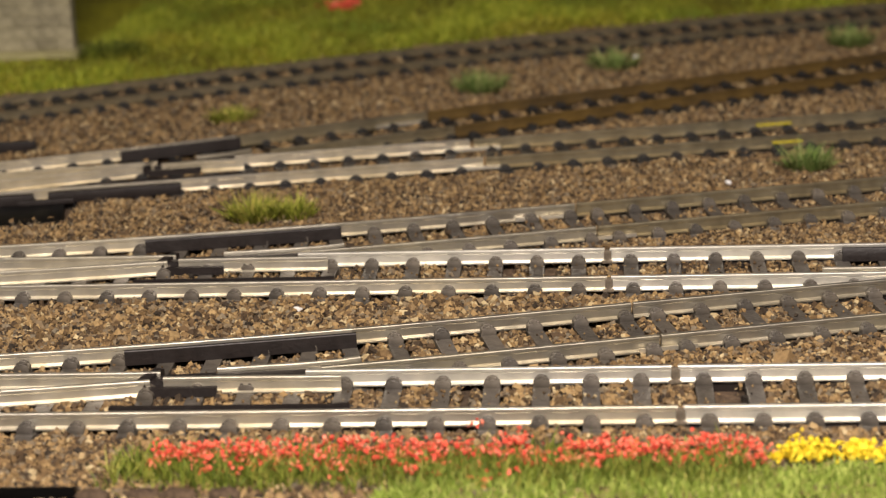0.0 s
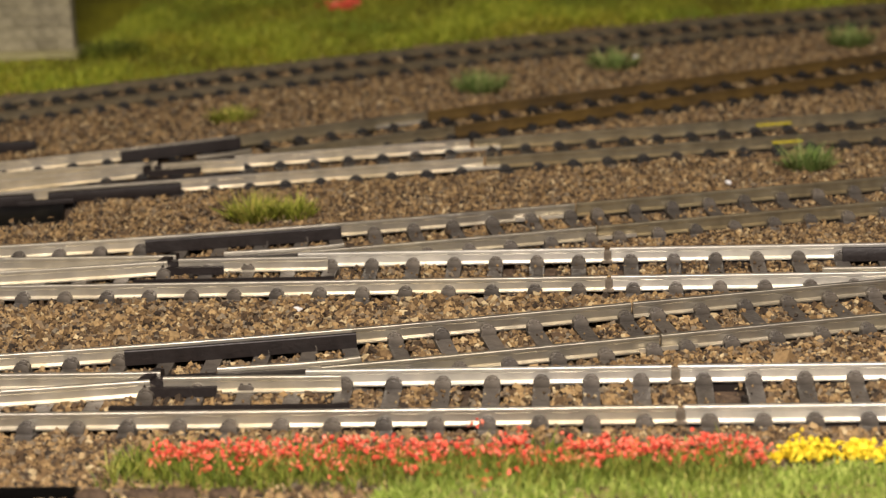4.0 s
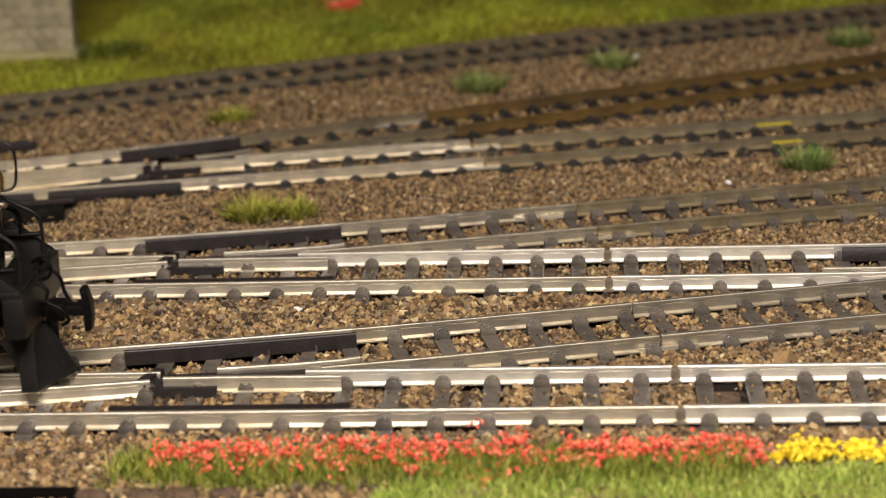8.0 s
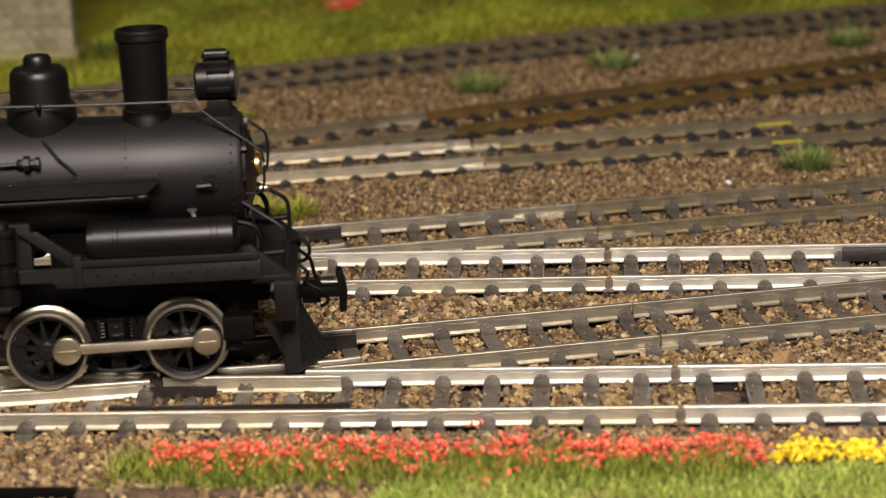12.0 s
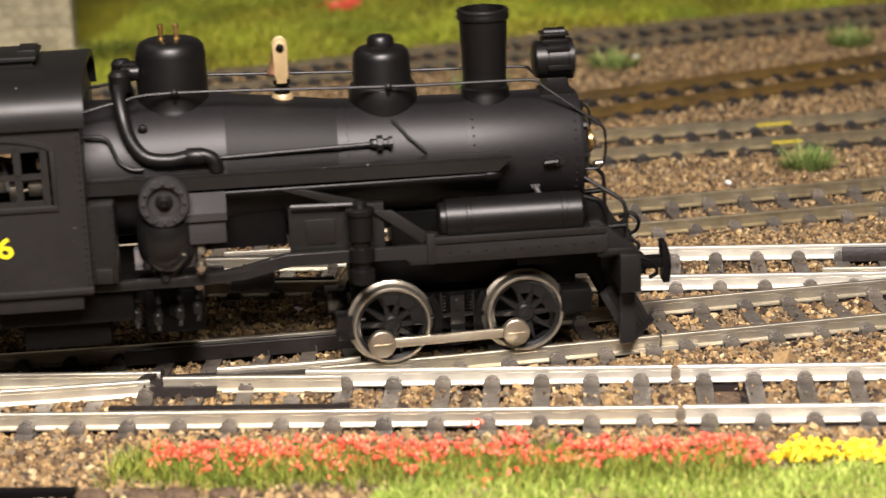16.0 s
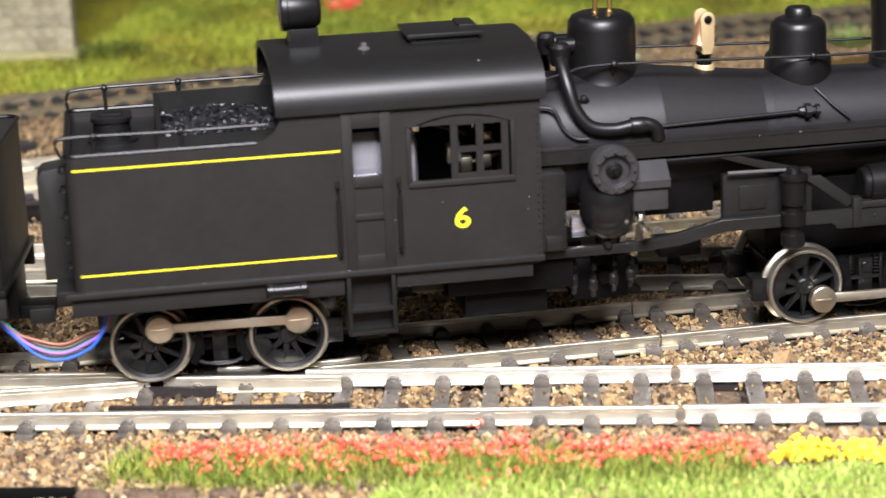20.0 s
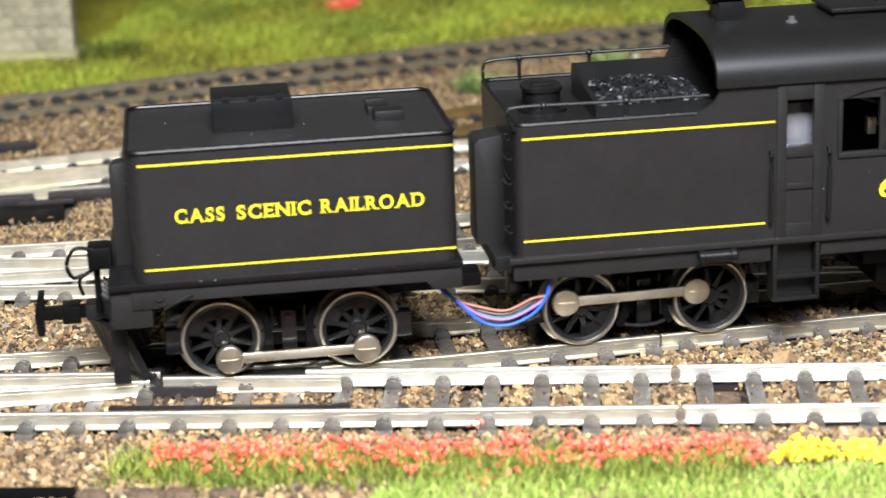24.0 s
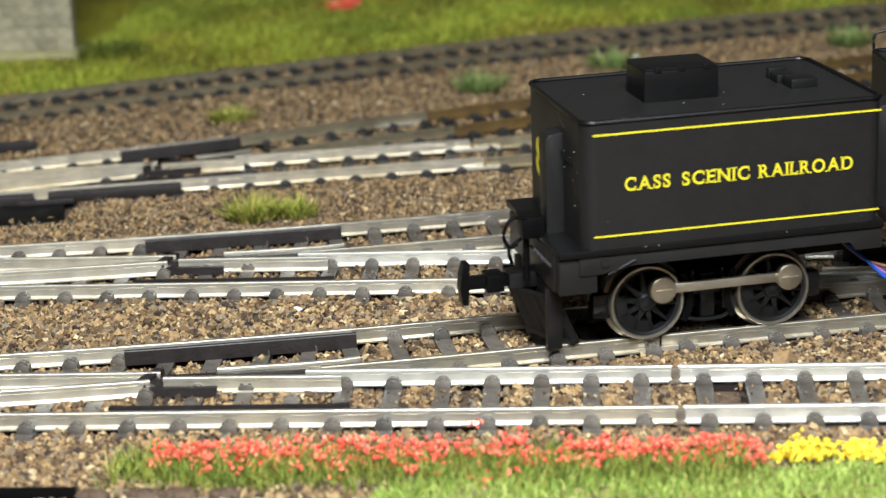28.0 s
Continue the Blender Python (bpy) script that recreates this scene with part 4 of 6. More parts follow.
def coupler(parent, x, sgn, drop=11.0):
    """A hook coupler on its shank, pointing along sgn."""
    b = bm_()
    box(b, *sorted((x, x + sgn * 7.2)), -1.3, 1.3, drop - 0.9, drop + 0.9, 0.3)
    box(b, *sorted((x + sgn * 1.0, x + sgn * 4.0)), -2.0, 2.0, drop - 1.5, drop + 1.4, 0.3)
    c = part("coupler", b, M_BLACK_DARK, parent)
    b = bm_()
    prism(b, [(x + sgn * 6.9, drop - 3.4), (x + sgn * 8.0, drop - 3.4), (x + sgn * 8.3, drop - 0.6), (x + sgn * 8.1, drop + 1.4), (x + sgn * 7.5, drop + 3.6), (x + sgn * 6.5, drop + 3.5), (x + sgn * 7.0, drop + 1.2), (x + sgn * 6.9, drop - 1.5)], -1.5, 1.5, "y", 0.2)
    part("coupler_plate", b, M_BLACK_DARK, c)
    return c


def cowcatcher(parent, x, sgn, reach, top=-2.6, foot=1.6):
    """A V-shaped plough of sloping bars under the end beam."""
    b = bm_()
    box(b, *sorted((x, x + sgn * 1.6)), -9.5, 9.5, 9.6, 13.2, 0.3)
    p = part("pilot", b, M_FRAME, parent)
    for e in (-1, 1):
        def blade(y, out):
            f = 1 - abs(y) / 9.0
            return x + sgn * (0.4 + f * reach + out)
        for i in range(5):
            y0, y1 = e * (0.1 + 1.75 * i), e * (1.6 + 1.75 * i)
            b = bm_()
            vs = []
            for z, o in ((11.0, top), (2.9, foot)):
                for th in (0.0, -1.3):
                    vs.append([b.verts.new((blade(y, o + th), y, z)) for y in (y0, y1)])
            (a0, a1), (c0, c1), (d0, d1), (g0, g1) = vs
            for q in ((a0, a1, d1, d0), (c0, g0, g1, c1), (a0, d0, g0, c0), (a1, c1, g1, d1), (a0, c0, c1, a1), (d0, d1, g1, g0)):
                b.faces.new(q)
            part("pilot_bar", b, M_FRAME, p, smooth=0)
        b = bm_()
        tube(b, [(blade(0, foot - 0.1), 0, 3.1), (blade(8.8, foot - 0.1), e * 8.8, 3.1)], 0.55, 6)
        part("pilot_foot", b, M_FRAME, p)
        b = bm_()
        box(b, *sorted((x - sgn * 0.3, x + sgn * 2.3)), *sorted((e * 9.1, e * 10.1)), 2.8, 13.2, 0.2)
        part("pilot_step", b, M_FRAME, p)
    return p


def hose(parent, pts):
    b = bm_()
    tube(b, smooth_line(pts, 6), 0.32)
    return part("brake_hose", b, M_BLACK_DARK, parent)


def handrail(parent, pts, posts, r=0.28, drop=3.0, inward=0.0):
    b = bm_()
    tube(b, smooth_line(pts, 4), r)
    h = part("handrail", b, M_BLACK, parent)
    for p in posts:
        b = bm_()
        tube(b, [(p[0], p[1] * (1 - inward), p[2] - drop), p], 0.33)
        bmesh.ops.create_icosphere(b, subdivisions=2, radius=0.62, matrix=Matrix.Translation(p))
        part("stanchion", b, M_BLACK, h)
    return h


def dust(parent, zones, n, seed):
    """Pale dust specks caught on edges and sheets."""
    rnd = random.Random(seed)
    b = bm_()
    for i in range(n):
        x0, x1, y0, y1, z0, z1 = rnd.choice(zones)
        x, y, z = rnd.uniform(x0, x1), rnd.uniform(y0, y1), rnd.uniform(z0, z1)
        r = rnd.uniform(0.03, 0.075)
        box(b, x - r, x + r * rnd.uniform(1, 2.2), y - r, y + r, z - r, z + r)
    return part("dust_specks", b, M_DUST, parent, "pale specks of dust", smooth=0)


def locomotive():
    L = thing("steam_locomotive", "black articulated model steam locomotive with coal bunker and yellow lining", "locomotive")
    S = 16.2
    # boiler
    CZ = 34.0
    b = bm_()
    drum(b, [(-4, 10.8, 34.9), (18.8, 10.8, 34.9)])
    boil = part("boiler", b, M_SMOKEBOX, L)
    b = bm_()
    drum(b, [(18.7, 10.77, 34.9), (36.2, 9.25, 34.4)])
    part("taper_ring", b, M_TAPER, boil, "duller black tapered boiler ring")
    b = bm_()
    drum(b, [(36.1, 9.28, 34.4), (37.6, 9.28, 34.4), (37.65, 9.22, 34.4), (56.5, 8.95, 34.25)])
    part("front_ring", b, M_SMOKEBOX, boil)
    b = bm_()
    drum(b, [(56.4, 9.05, 34.2), (74.4, 9.05, 34.2), (75.0, 8.75, 34.2), (75.2, 7.4, 34.2)])
    smoke = part("smokebox", b, M_SMOKEBOX, L)
    for x in (57.4, 73.6):
        b = bm_()
        for i in range(40):
            a = 2 * math.pi * i / 40
            bmesh.ops.create_icosphere(b, subdivisions=1, radius=0.2, matrix=Matrix.Translation((x, 9.05 * math.cos(a), 34.2 + 9.05 * math.sin(a))))
        part("rivets", b, M_SMOKEBOX, smoke)
    b = bm_()
    lathe(b, [(7.1, 75.0), (6.9, 75.6), (4.5, 76.5), (1.2, 77.0), (1.0, 77.8)], (0, 0, CZ), "x", 40)
    door = part("smokebox_door", b, M_BLACK, L)
    b = bm_()
    lathe(b, [(1.9, 76.4), (1.9, 77.4), (1.2, 77.8)], (0, 0, CZ + 0.5), "x", 20)
    part("builder_plate", b, M_BRASS, door, "small brass disc")
    for i in range(10):
        a = 2 * math.pi * (i + 0.5) / 10
        b = bm_()
        box(b, 75.0, 75.9, -0.35, 0.35, 6.6, 8.0, 0.1, Matrix.Translation((0, 0, CZ)) @ Matrix.Rotation(a, 4, "X"))
        part("door_dog", b, M_BLACK, door)
    b = bm_()
    lathe(b, [(0.35, 77.2), (0.6, 77.5), (0.6, 78.6), (0.3, 78.9)], (0, -3.4, 31.4), "x", 12)
    part("door_handle", b, M_ROD, door, "small bright door handle")
    # chimney
    b = bm_()
    lathe(b, [(4.3, 39.0), (4.2, 42.9), (3.9, 43.5), (3.85, 44.4), (3.5, 44.6), (3.5, 47), (3.85, 55.2), (4.15, 55.4), (4.25, 55.9), (4.1, 56.2), (4.2, 56.7), (3.95, 57.0), (3.5, 57.0), (3.2, 50)], (60.4, 0, 0), "z", 36)
    part("chimney", b, M_SATIN, L)
    # domes
    b = bm_()
    lathe(b, [(6.3, 38.6), (6.2, 43.4), (5.85, 44.3), (5.62, 45.2), (5.55, 46.5), (5.5, 52.6), (5.3, 53.7), (4.75, 54.5), (3.9, 54.9), (2.4, 55.05), (0.3, 55.1)], (11.0, 0, 0), "z", 40)
    dome = part("steam_dome", b, M_SATIN, L)
    for x in (9.8, 12.2):
        b = bm_()
        lathe(b, [(0.6, 54.6), (0.6, 55.2), (0.36, 55.3), (0.36, 56.7), (0.5, 56.8), (0.5, 57.3), (0.25, 57.5)], (x, -0.8, 0), "z", 10)
        part("safety_valve", b, M_BRASS, dome, "small brass safety valve")
    b = bm_()
    lathe(b, [(5.6, 38.6), (5.5, 43.0), (5.4, 45.4), (5.15, 46.0), (4.8, 46.2), (4.65, 46.9), (4.55, 50.2), (4.3, 51.1), (3.7, 51.7), (2.4, 51.95), (2.2, 52.1), (2.15, 53.1), (1.75, 53.6), (0.2, 53.75)], (44.0, 0, 0), "z", 36)
    sand = part("sand_dome", b, M_SATIN, L)
    b = bm_()
    tube(b, [(44.8, -6.6, 41.4), (47.2, -8.6, 38.8), (49.8, -9.4, 36.6)], 0.24)
    part("sand_pipe", b, M_BLACK, sand)
    # bell
    b = bm_()
    for y in (-1.75, 1.75):
        ring = [(28.1 + 1.2 * math.cos(radians(q)), 52.9 + 1.2 * math.sin(radians(q))) for q in range(-20, 201, 20)]
        prism(b, ring + [(27.05, 50.5), (27.0, 48.6), (27.4, 47.6), (28.9, 47.6), (29.2, 48.6), (29.15, 50.5)], y - 0.4, y + 0.4, "y", 0.12)
    box(b, 27.3, 28.9, -2.1, 2.1, 47.2, 47.9, 0.15)
    bell = part("bell_yoke", b, M_WHISTLE, L, "cream-brass bell yoke with two arms")
    b = bm_()
    lathe(b, [(1.7, 48.4), (1.8, 48.7), (1.4, 49.5), (1.05, 50.5), (0.95, 51.5), (0.6, 52.3), (0.3, 53.0)], (27.6, 0, 0), "z", 20)
    part("bell_cup", b, M_BELL, bell, "rose-brass bell cup")
    # dark disc added in place of the hole through the yoke top
    b = bm_()
    lathe(b, [(0.45, -2.5), (0.65, -2.4), (0.65, -2.0)], (28.1, 0, 52.9), "y", 12)
    part("pivot_bolt", b, M_BLACK_DARK, bell, "dark disc standing for the hole in the yoke")
    b = bm_()
    lathe(b, [(1.3, 45.0), (1.2, 46.2), (0.9, 46.4), (1.4, 46.9), (1.4, 47.3)], (28.1, 0, 0), "z", 16)
    part("bell_stand", b, M_BLACK_DARK, bell, "dark turned stand")
    b = bm_()
    lathe(b, [(1.7, 43.6), (1.7, 44.9), (1.5, 45.2), (0.9, 45.4)], (28.1, 0, 0), "z", 18)
    part("bell_foot", b, M_WHISTLE, bell)
    # front headlight
    b = bm_()
    lathe(b, [(2.3, 68.2), (2.95, 68.6), (3.0, 70.4), (3.15, 70.5), (3.15, 73.6), (3.3, 73.7), (3.3, 74.5), (2.9, 74.6)], (0, 0, 48.2), "x", 28)
    hl = part("headlight", b, M_SATIN, L)
    b = bm_()
    lathe(b, [(2.8, 74.5), (2.3, 74.9), (0.3, 75.1)], (0, 0, 48.2), "x", 24)
    part("lens", b, M_GLASS, hl, "clear round lens")
    b = bm_()
    box(b, 69.6, 73.8, -1.8, 1.8, 50.8, 51.6, 0.2)
    box(b, 70.0, 73.4, -1.4, 1.4, 51.5, 52.2, 0.1)
    box(b, 69.5, 73.9, -1.9, 1.9, 52.1, 52.6, 0.2)
    lathe(b, [(0.2, 69.9), (0.9, 70.0), (0.9, 73.4), (0.2, 73.5)], (0, 0, 52.4), "x", 16)
    part("lamp_vent", b, M_SATIN, hl)
    for z, y in ((50.2, 2.55), (47.4, 3.15)):
        for sgn in (-1, 1):
            b = bm_()
            box(b, 70.2, 73.9, *sorted((sgn * (y - 0.5), sgn * (y + 0.35))), z - 0.4, z + 0.4, 0.15)
            part("louvre", b, M_SATIN, hl)
    b = bm_()
    prism(b, [(68.8, 41.0), (74.6, 41.0), (74.4, 43.4), (73.6, 43.6), (73.4, 45.6), (70.0, 45.6), (69.8, 43.6), (69.0, 43.4)], -2.4, 2.4, "y", 0.2)
    part("bracket", b, M_SATIN, hl)
    # cab and bunker sides
    for sgn in (-1, 1):
        y0, y1 = sorted((sgn * S, sgn * (S - 0.9)))
        b = bm_()
        sheet_with_openings(b, -42.2, -2.8, 19.6, 46.6, y0, y1, [(-32.0, -27.6, 35.2, 42.6), (-23.0, -7.4, 33.5, 42.2)])
        prism(b, [(-73.4, 19.6), (-42.2, 19.6), (-42.2, 46.6), (-42.7, 44.6), (-43.6, 43.0), (-45.2, 41.9), (-47.4, 41.3), (-73.4, 41.3)], y0, y1, "y")
        side = part("cab_side", b, M_CAB, L, smooth=0)
        # window frame
        b = bm_()
        yo = sgn * (S + 0.35)
        f0, f1 = sorted((sgn * (S - 0.1), yo))
        box(b, -23.6, -6.8, f0, f1, 32.7, 33.6, 0.12)
        box(b, -7.5, -6.8, f0, f1, 33.5, 42.6, 0.1)
        box(b, -23.7, -23.0, f0, f1, 33.5, 42.0, 0.1)
        top = [(-23.7 + 16.9 * i / 12, 41.9 + 1.9 * (1 - ((i - 6) / 6) ** 2)) for i in range(13)]
        for p, q in zip(top, top[1:]):
            prism(b, [p, q, (q[0], q[1] + 0.6), (p[0], p[1] + 0.6)], f0, f1)
        part("window_frame", b, M_CAB, side)
        b = bm_()
        g0, g1 = sorted((sgn * (S - 0.3), sgn * (S + 0.15)))
        for x in (-16.3, -12.35, -8.4):
            box(b, x - 0.55, x + 0.55, g0, g1, 33.5, 42.9)
        for z in (34.0, 38.2, 42.5):
            box(b, -16.3, -8.4, g0, g1, z - 0.45, z + 0.45)
        part("sliding_sash", b, M_CAB, side)
        # door with its panels, grab rails
        b = bm_()
        d0, d1 = sorted((sgn * (S + 0.3), sgn * (S - 0.05)))
        for x0, x1, z0, z1 in ((-33.6, -32.0, 20.2, 45.2), (-27.6, -26.0, 20.2, 45.2), (-32.0, -27.6, 42.7, 45.2), (-32.0, -27.6, 33.4, 35.1), (-32.0, -27.6, 28.2, 29.2), (-32.0, -27.6, 20.2, 22.6)):
            box(b, x0, x1, d0, d1, z0, z1, 0.12)
        dr = part("cab_door", b, M_CAB, side)
        b = bm_()
        for x in (-34.6, -25.2):
            tube(b, smooth_line([(x, sgn * (S + 0.1), 34.6), (x, sgn * (S + 1.0), 34.0), (x, sgn * (S + 1.0), 24.0), (x, sgn * (S + 0.1), 23.2)], 4), 0.3)
        part("grab_rail", b, M_BLACK, side)
        # steps under the door
        b = bm_()
        s0, s1 = sorted((sgn * (S + 0.4), sgn * (S - 3.0)))
        for x in (-33.6, -26.6):
            box(b, x - 0.35, x + 0.35, s0, s1, 9.6, 19.8, 0.15)
        box(b, -33.6, -26.6, *sorted((sgn * (S - 2.6), sgn * (S - 2.0))), 9.8, 19.6)
        box(b, -33.6, -26.6, s0, s1, 13.4, 14.1, 0.1)
        box(b, -33.6, -26.6, s0, s1, 9.6, 10.3, 0.1)
        part("cab_step", b, M_BLACK, side)
        # lower valance and floor angle
        b = bm_()
        v0, v1 = sorted((sgn * (S - 0.2), sgn * (S - 1.2)))
        box(b, -75.8, -34.2, v0, v1, 16.4, 19.9, 0.15)
        box(b, -26.0, -4.4, v0, v1, 16.8, 19.9, 0.15)
        a0, a1 = sorted((sgn * (S + 0.7), sgn * (S - 0.8)))
        box(b, -76.6, -2.6, a0, a1, 19.4, 20.4, 0.2)
        part("valance", b, M_CAB, side)
        b = bm_()
        lathe(b, [(0.9, -46.4), (1.15, -46.2), (1.15, -45.4), (1.0, -45.3), (1.0, -41.2), (1.15, -41.1), (1.15, -40.3), (0.9, -40.1)], (0, sgn * (S + 0.8), 18.3), "x", 18)
        part("cylinder_cock", b, M_SATIN, side)
        for z0, x0, x1 in ((39.35, -74.1, -33.9), (22.9, -74.1, -35.3)):
            b = bm_()
            box(b, x0, x1, *sorted((sgn * S, sgn * (S + 0.06))), z0 - 0.145, z0 + 0.145)
            part("lining_stripe", b, M_YELLOW, side, "thin yellow lining stripe", smooth=0)
        text_part("6", 4.45, 0.03, side, at_mm(-15.4, sgn * (S + 0.05), 27.15, 90, 0, 0 if sgn < 0 else 180), "number", M_YELLOW, 0.022, stretch=1.2)["label"] = "yellow digit"
    # bunker ends, floor, back
    b = bm_()
    shell = []
    for r in (1.8, 0.9):
        arc = [(-73.4 - r * math.sin(radians(q)), -(S - 1.8) - r * math.cos(radians(q))) for q in range(0, 91, 10)]
        half_shell = arc + [(px, -py) for px, py in arc[::-1]]
        shell += half_shell if r > 1 else half_shell[::-1]
    prism(b, shell, 19.6, 41.3, "z")
    box(b, -73.6, -3, -S + 0.95, S - 0.95, 18.6, 19.5)
    part("bunker_back", b, M_CAB, L, smooth=40)
    b = bm_()
    box(b, -74.2, -42, -S + 1.7, S - 1.7, 39.2, 39.9)
    box(b, -73.3, -42, -S + 0.95, S - 0.95, 39.18, 39.88)
    part("bunker_deck", b, M_BLACK, L)
    b = bm_()
    prism(b, [(-9.4, 39.9), (9.4, 39.9), (9.4, 45.0), (-9.4, 42.0)], -60.9, -60.1, "x")
    part("coal_board", b, M_BLACK, L)
    for y0, y1, z in ((-9.4, -8.8, 41.9), (8.8, 9.4, 45.0)):
        b = bm_()
        box(b, -60.1, -42, y0, y1, 39.9, z)
        part("coal_board", b, M_BLACK, L)
    b = bm_()
    round_box(b, -70.6, -64.8, -2.6, 4.2, 39.9, 43.2, 2.2)
    round_box(b, -71.6, -63.8, -3.6, 5.2, 39.9, 40.4, 2.8)
    hatch = part("water_hatch", b, M_SATIN, L)
    b = bm_()
    round_box(b, -70.9, -64.5, -2.9, 4.5, 43.2, 43.8, 2.4)
    box(b, -69.4, -66.0, -0.6, 1.8, 43.7, 44.3, 0.3)
    part("lid", b, M_SATIN, hatch)
    rng = np.random.default_rng(77)
    n = 2400
    x, y = rng.uniform(-59.8, -43, n), rng.uniform(-8.6, 8.6, n)
    z = 40.3 + 2.3 * np.exp(-((x + 51) / 10) ** 2) * (1 - (y / 12) ** 2) + rng.uniform(-0.5, 0.5, n)
    cube = np.array([(p, q, r) for p in (-0.5, 0.5) for q in (-0.5, 0.5) for r in (-0.5, 0.5)])
    faces = np.array([(0, 1, 3, 2), (4, 6, 7, 5), (0, 4, 5, 1), (2, 3, 7, 6), (0, 2, 6, 4), (1, 5, 7, 3)])
    coal = scatter_mesh("coal", cube, faces, np.stack([x, y, z], 1), random_turns(rng, n, 1.0), rng.uniform(0.5, 1.15, (n, 3)), M_COAL, "glossy black coal lumps", "coal")
    coal.parent = L
    for key in ("category",):
        del coal[key]
    handrail(L, [(-75.0, -15.6, 40.6), (-76.2, -15.6, 43.6), (-73.5, -15.6, 44.4), (-60, -15.6, 44.2), (-44.5, -15.6, 44.2)], [(-70.5, -15.6, 44.3), (-57.5, -15.6, 44.2)])
    handrail(L, [(-74.6, 15.6, 41.6), (-74.6, 15.6, 44.0), (-72.5, 15.6, 45.0), (-60, 15.6, 45.2), (-42.5, 15.6, 45.2)], [(-68.5, 15.6, 45.0), (-56.5, 15.6, 45.2)], drop=3.8)
    b = bm_()
    lip = [(-46.5, -S + 0.3, 41.5)]
    for cx, cy, a0 in ((-73.4, -14.4, 270), (-73.4, 14.4, 180)):
        lip += [(cx + 1.5 * math.cos(radians(a0 - 15 * i)), cy + 1.5 * math.sin(radians(a0 - 15 * i)), 41.5) for i in range(7)]
    tube(b, lip + [(-46.5, S - 0.3, 41.5)], 0.4, 8)
    part("bunker_lip", b, M_SATIN, L)
    # steps and box behind the bunker
    b = bm_()
    prism(b, [(-79.8, 19.4), (-75.1, 19.4), (-75.1, 37.4), (-78.9, 36.9), (-79.8, 36.0)], -5.0, 1.2, "y", 0.25)
    part("rear_cabinet", b, M_CAB, L)
    b = bm_()
    tube(b, smooth_line([(-75.4, -2.5, 34.4), (-75.6, -6.0, 33.0), (-75.6, -9.5, 32.2), (-75.4, -12.6, 32.0)], 5), 0.12)
    part("chain", b, M_SATIN, L)
    for z in (23.5, 27.5, 31.5, 35.5, 38.6):
        b = bm_()
        tube(b, smooth_line([(-75.2, -9.6, z), (-76.0, -9.6, z), (-76.0, -13.0, z), (-75.2, -13.0, z)], 3), 0.22)
        part("rung", b, M_BLACK, L)
    b = bm_()
    box(b, -78.2, -74.5, -12.5, 12.5, 17.2, 19.6, 0.3)
    box(b, -83, -79, -2.2, 2.2, 11.5, 14, 0.3)
    part("rear_beam", b, M_BLACK, L)
    # cab front, back, roof and inside
    b = bm_()
    box(b, -3.6, -2.8, -S + 0.9, S - 0.9, 19.6, 33)
    prism(b, [(-S + 0.9, 33), (-9.2, 33), (-9.2, 46.4), (-S + 0.9, 46.4)], -3.6, -2.8, "x")
    prism(b, [(S - 0.9, 33), (9.2, 33), (9.2, 46.4), (S - 0.9, 46.4)], -3.6, -2.8, "x")
    prism(b, [(-12, 46.4), (12, 46.4), (9.2, 50.6), (4, 51.9), (-4, 51.9), (-9.2, 50.6)], -3.6, -2.8, "x")
    part("cab_front", b, M_CAB, L)
    outer = []
    for i in range(25):
        a = math.pi * i / 24
        c, s = math.cos(a), math.sin(a)
        outer.append((-17.0 * math.copysign(abs(c) ** 0.68, c), 46.4 + 6.5 * abs(s) ** 0.86))
    inner = [(y * 0.95, 45.9 + (z - 46.4) * 0.92) for y, z in outer]
    b = bm_()
    prism(b, [(outer[0][0], 45.4)] + outer + [(outer[-1][0], 45.4)] + inner[::-1], -43.4, -1.9, "x")
    roof = part("cab_roof", b, M_BLACK, L, smooth=50)
    b = bm_()
    box(b, -20.6, -9.8, -4.4, 4.4, 51.9, 53.6, 0.2)
    box(b, -21.3, -9.2, -5.2, 5.2, 53.6, 54.3, 0.2)
    box(b, -12.4, -9.6, -1.5, 4.6, 54.2, 54.7, 0.15)
    part("roof_vent", b, M_BLACK, roof)
    b = bm_()
    lathe(b, [(1.0, 51.0), (1.0, 52.9), (0.55, 53.2), (0.5, 53.7), (0.2, 53.8)], (-28.2, -6.0, 0), "z", 14)
    part("whistle_base", b, M_GREYFIT, roof)
    b = bm_()
    lathe(b, [(3.0, -40.4), (3.3, -40.2), (3.3, -39.5), (3.1, -39.3), (3.1, -35.0), (2.5, -34.2)], (0, 0, 58.6), "x", 28)
    rear = part("rear_headlight", b, M_SATIN, roof)
    rear.parent = L
    b = bm_()
    lathe(b, [(0.3, -40.8), (2.3, -40.6), (2.8, -40.2)], (0, 0, 58.6), "x", 24)
    part("lens", b, M_GLASS, rear, "clear round lens")
    b = bm_()
    prism(b, [(-40.3, 52.0), (-33.8, 52.0), (-34.6, 52.9), (-34.8, 55.8), (-39.2, 55.8), (-39.4, 52.9)], -2.2, 2.2, "y", 0.15)
    part("bracket", b, M_SATIN, rear)
    b = bm_()
    box(b, -35.5, -21.0, -12.6, 9.5, 20.2, 41.8, 3.6)
    part("motor_weight", b, M_STEEL, L, "bright steel ballast weight inside the cab")
    b = bm_()
    lathe(b, [(7.5, -8), (7.5, -3.4)], (0, 0, 34), "x", 30)
    for y, z in ((-4, 38), (3, 36), (-2, 31), (4, 40)):
        lathe(b, [(1.0, -9.4), (1.0, -8)], (0, y, z), "x", 12)
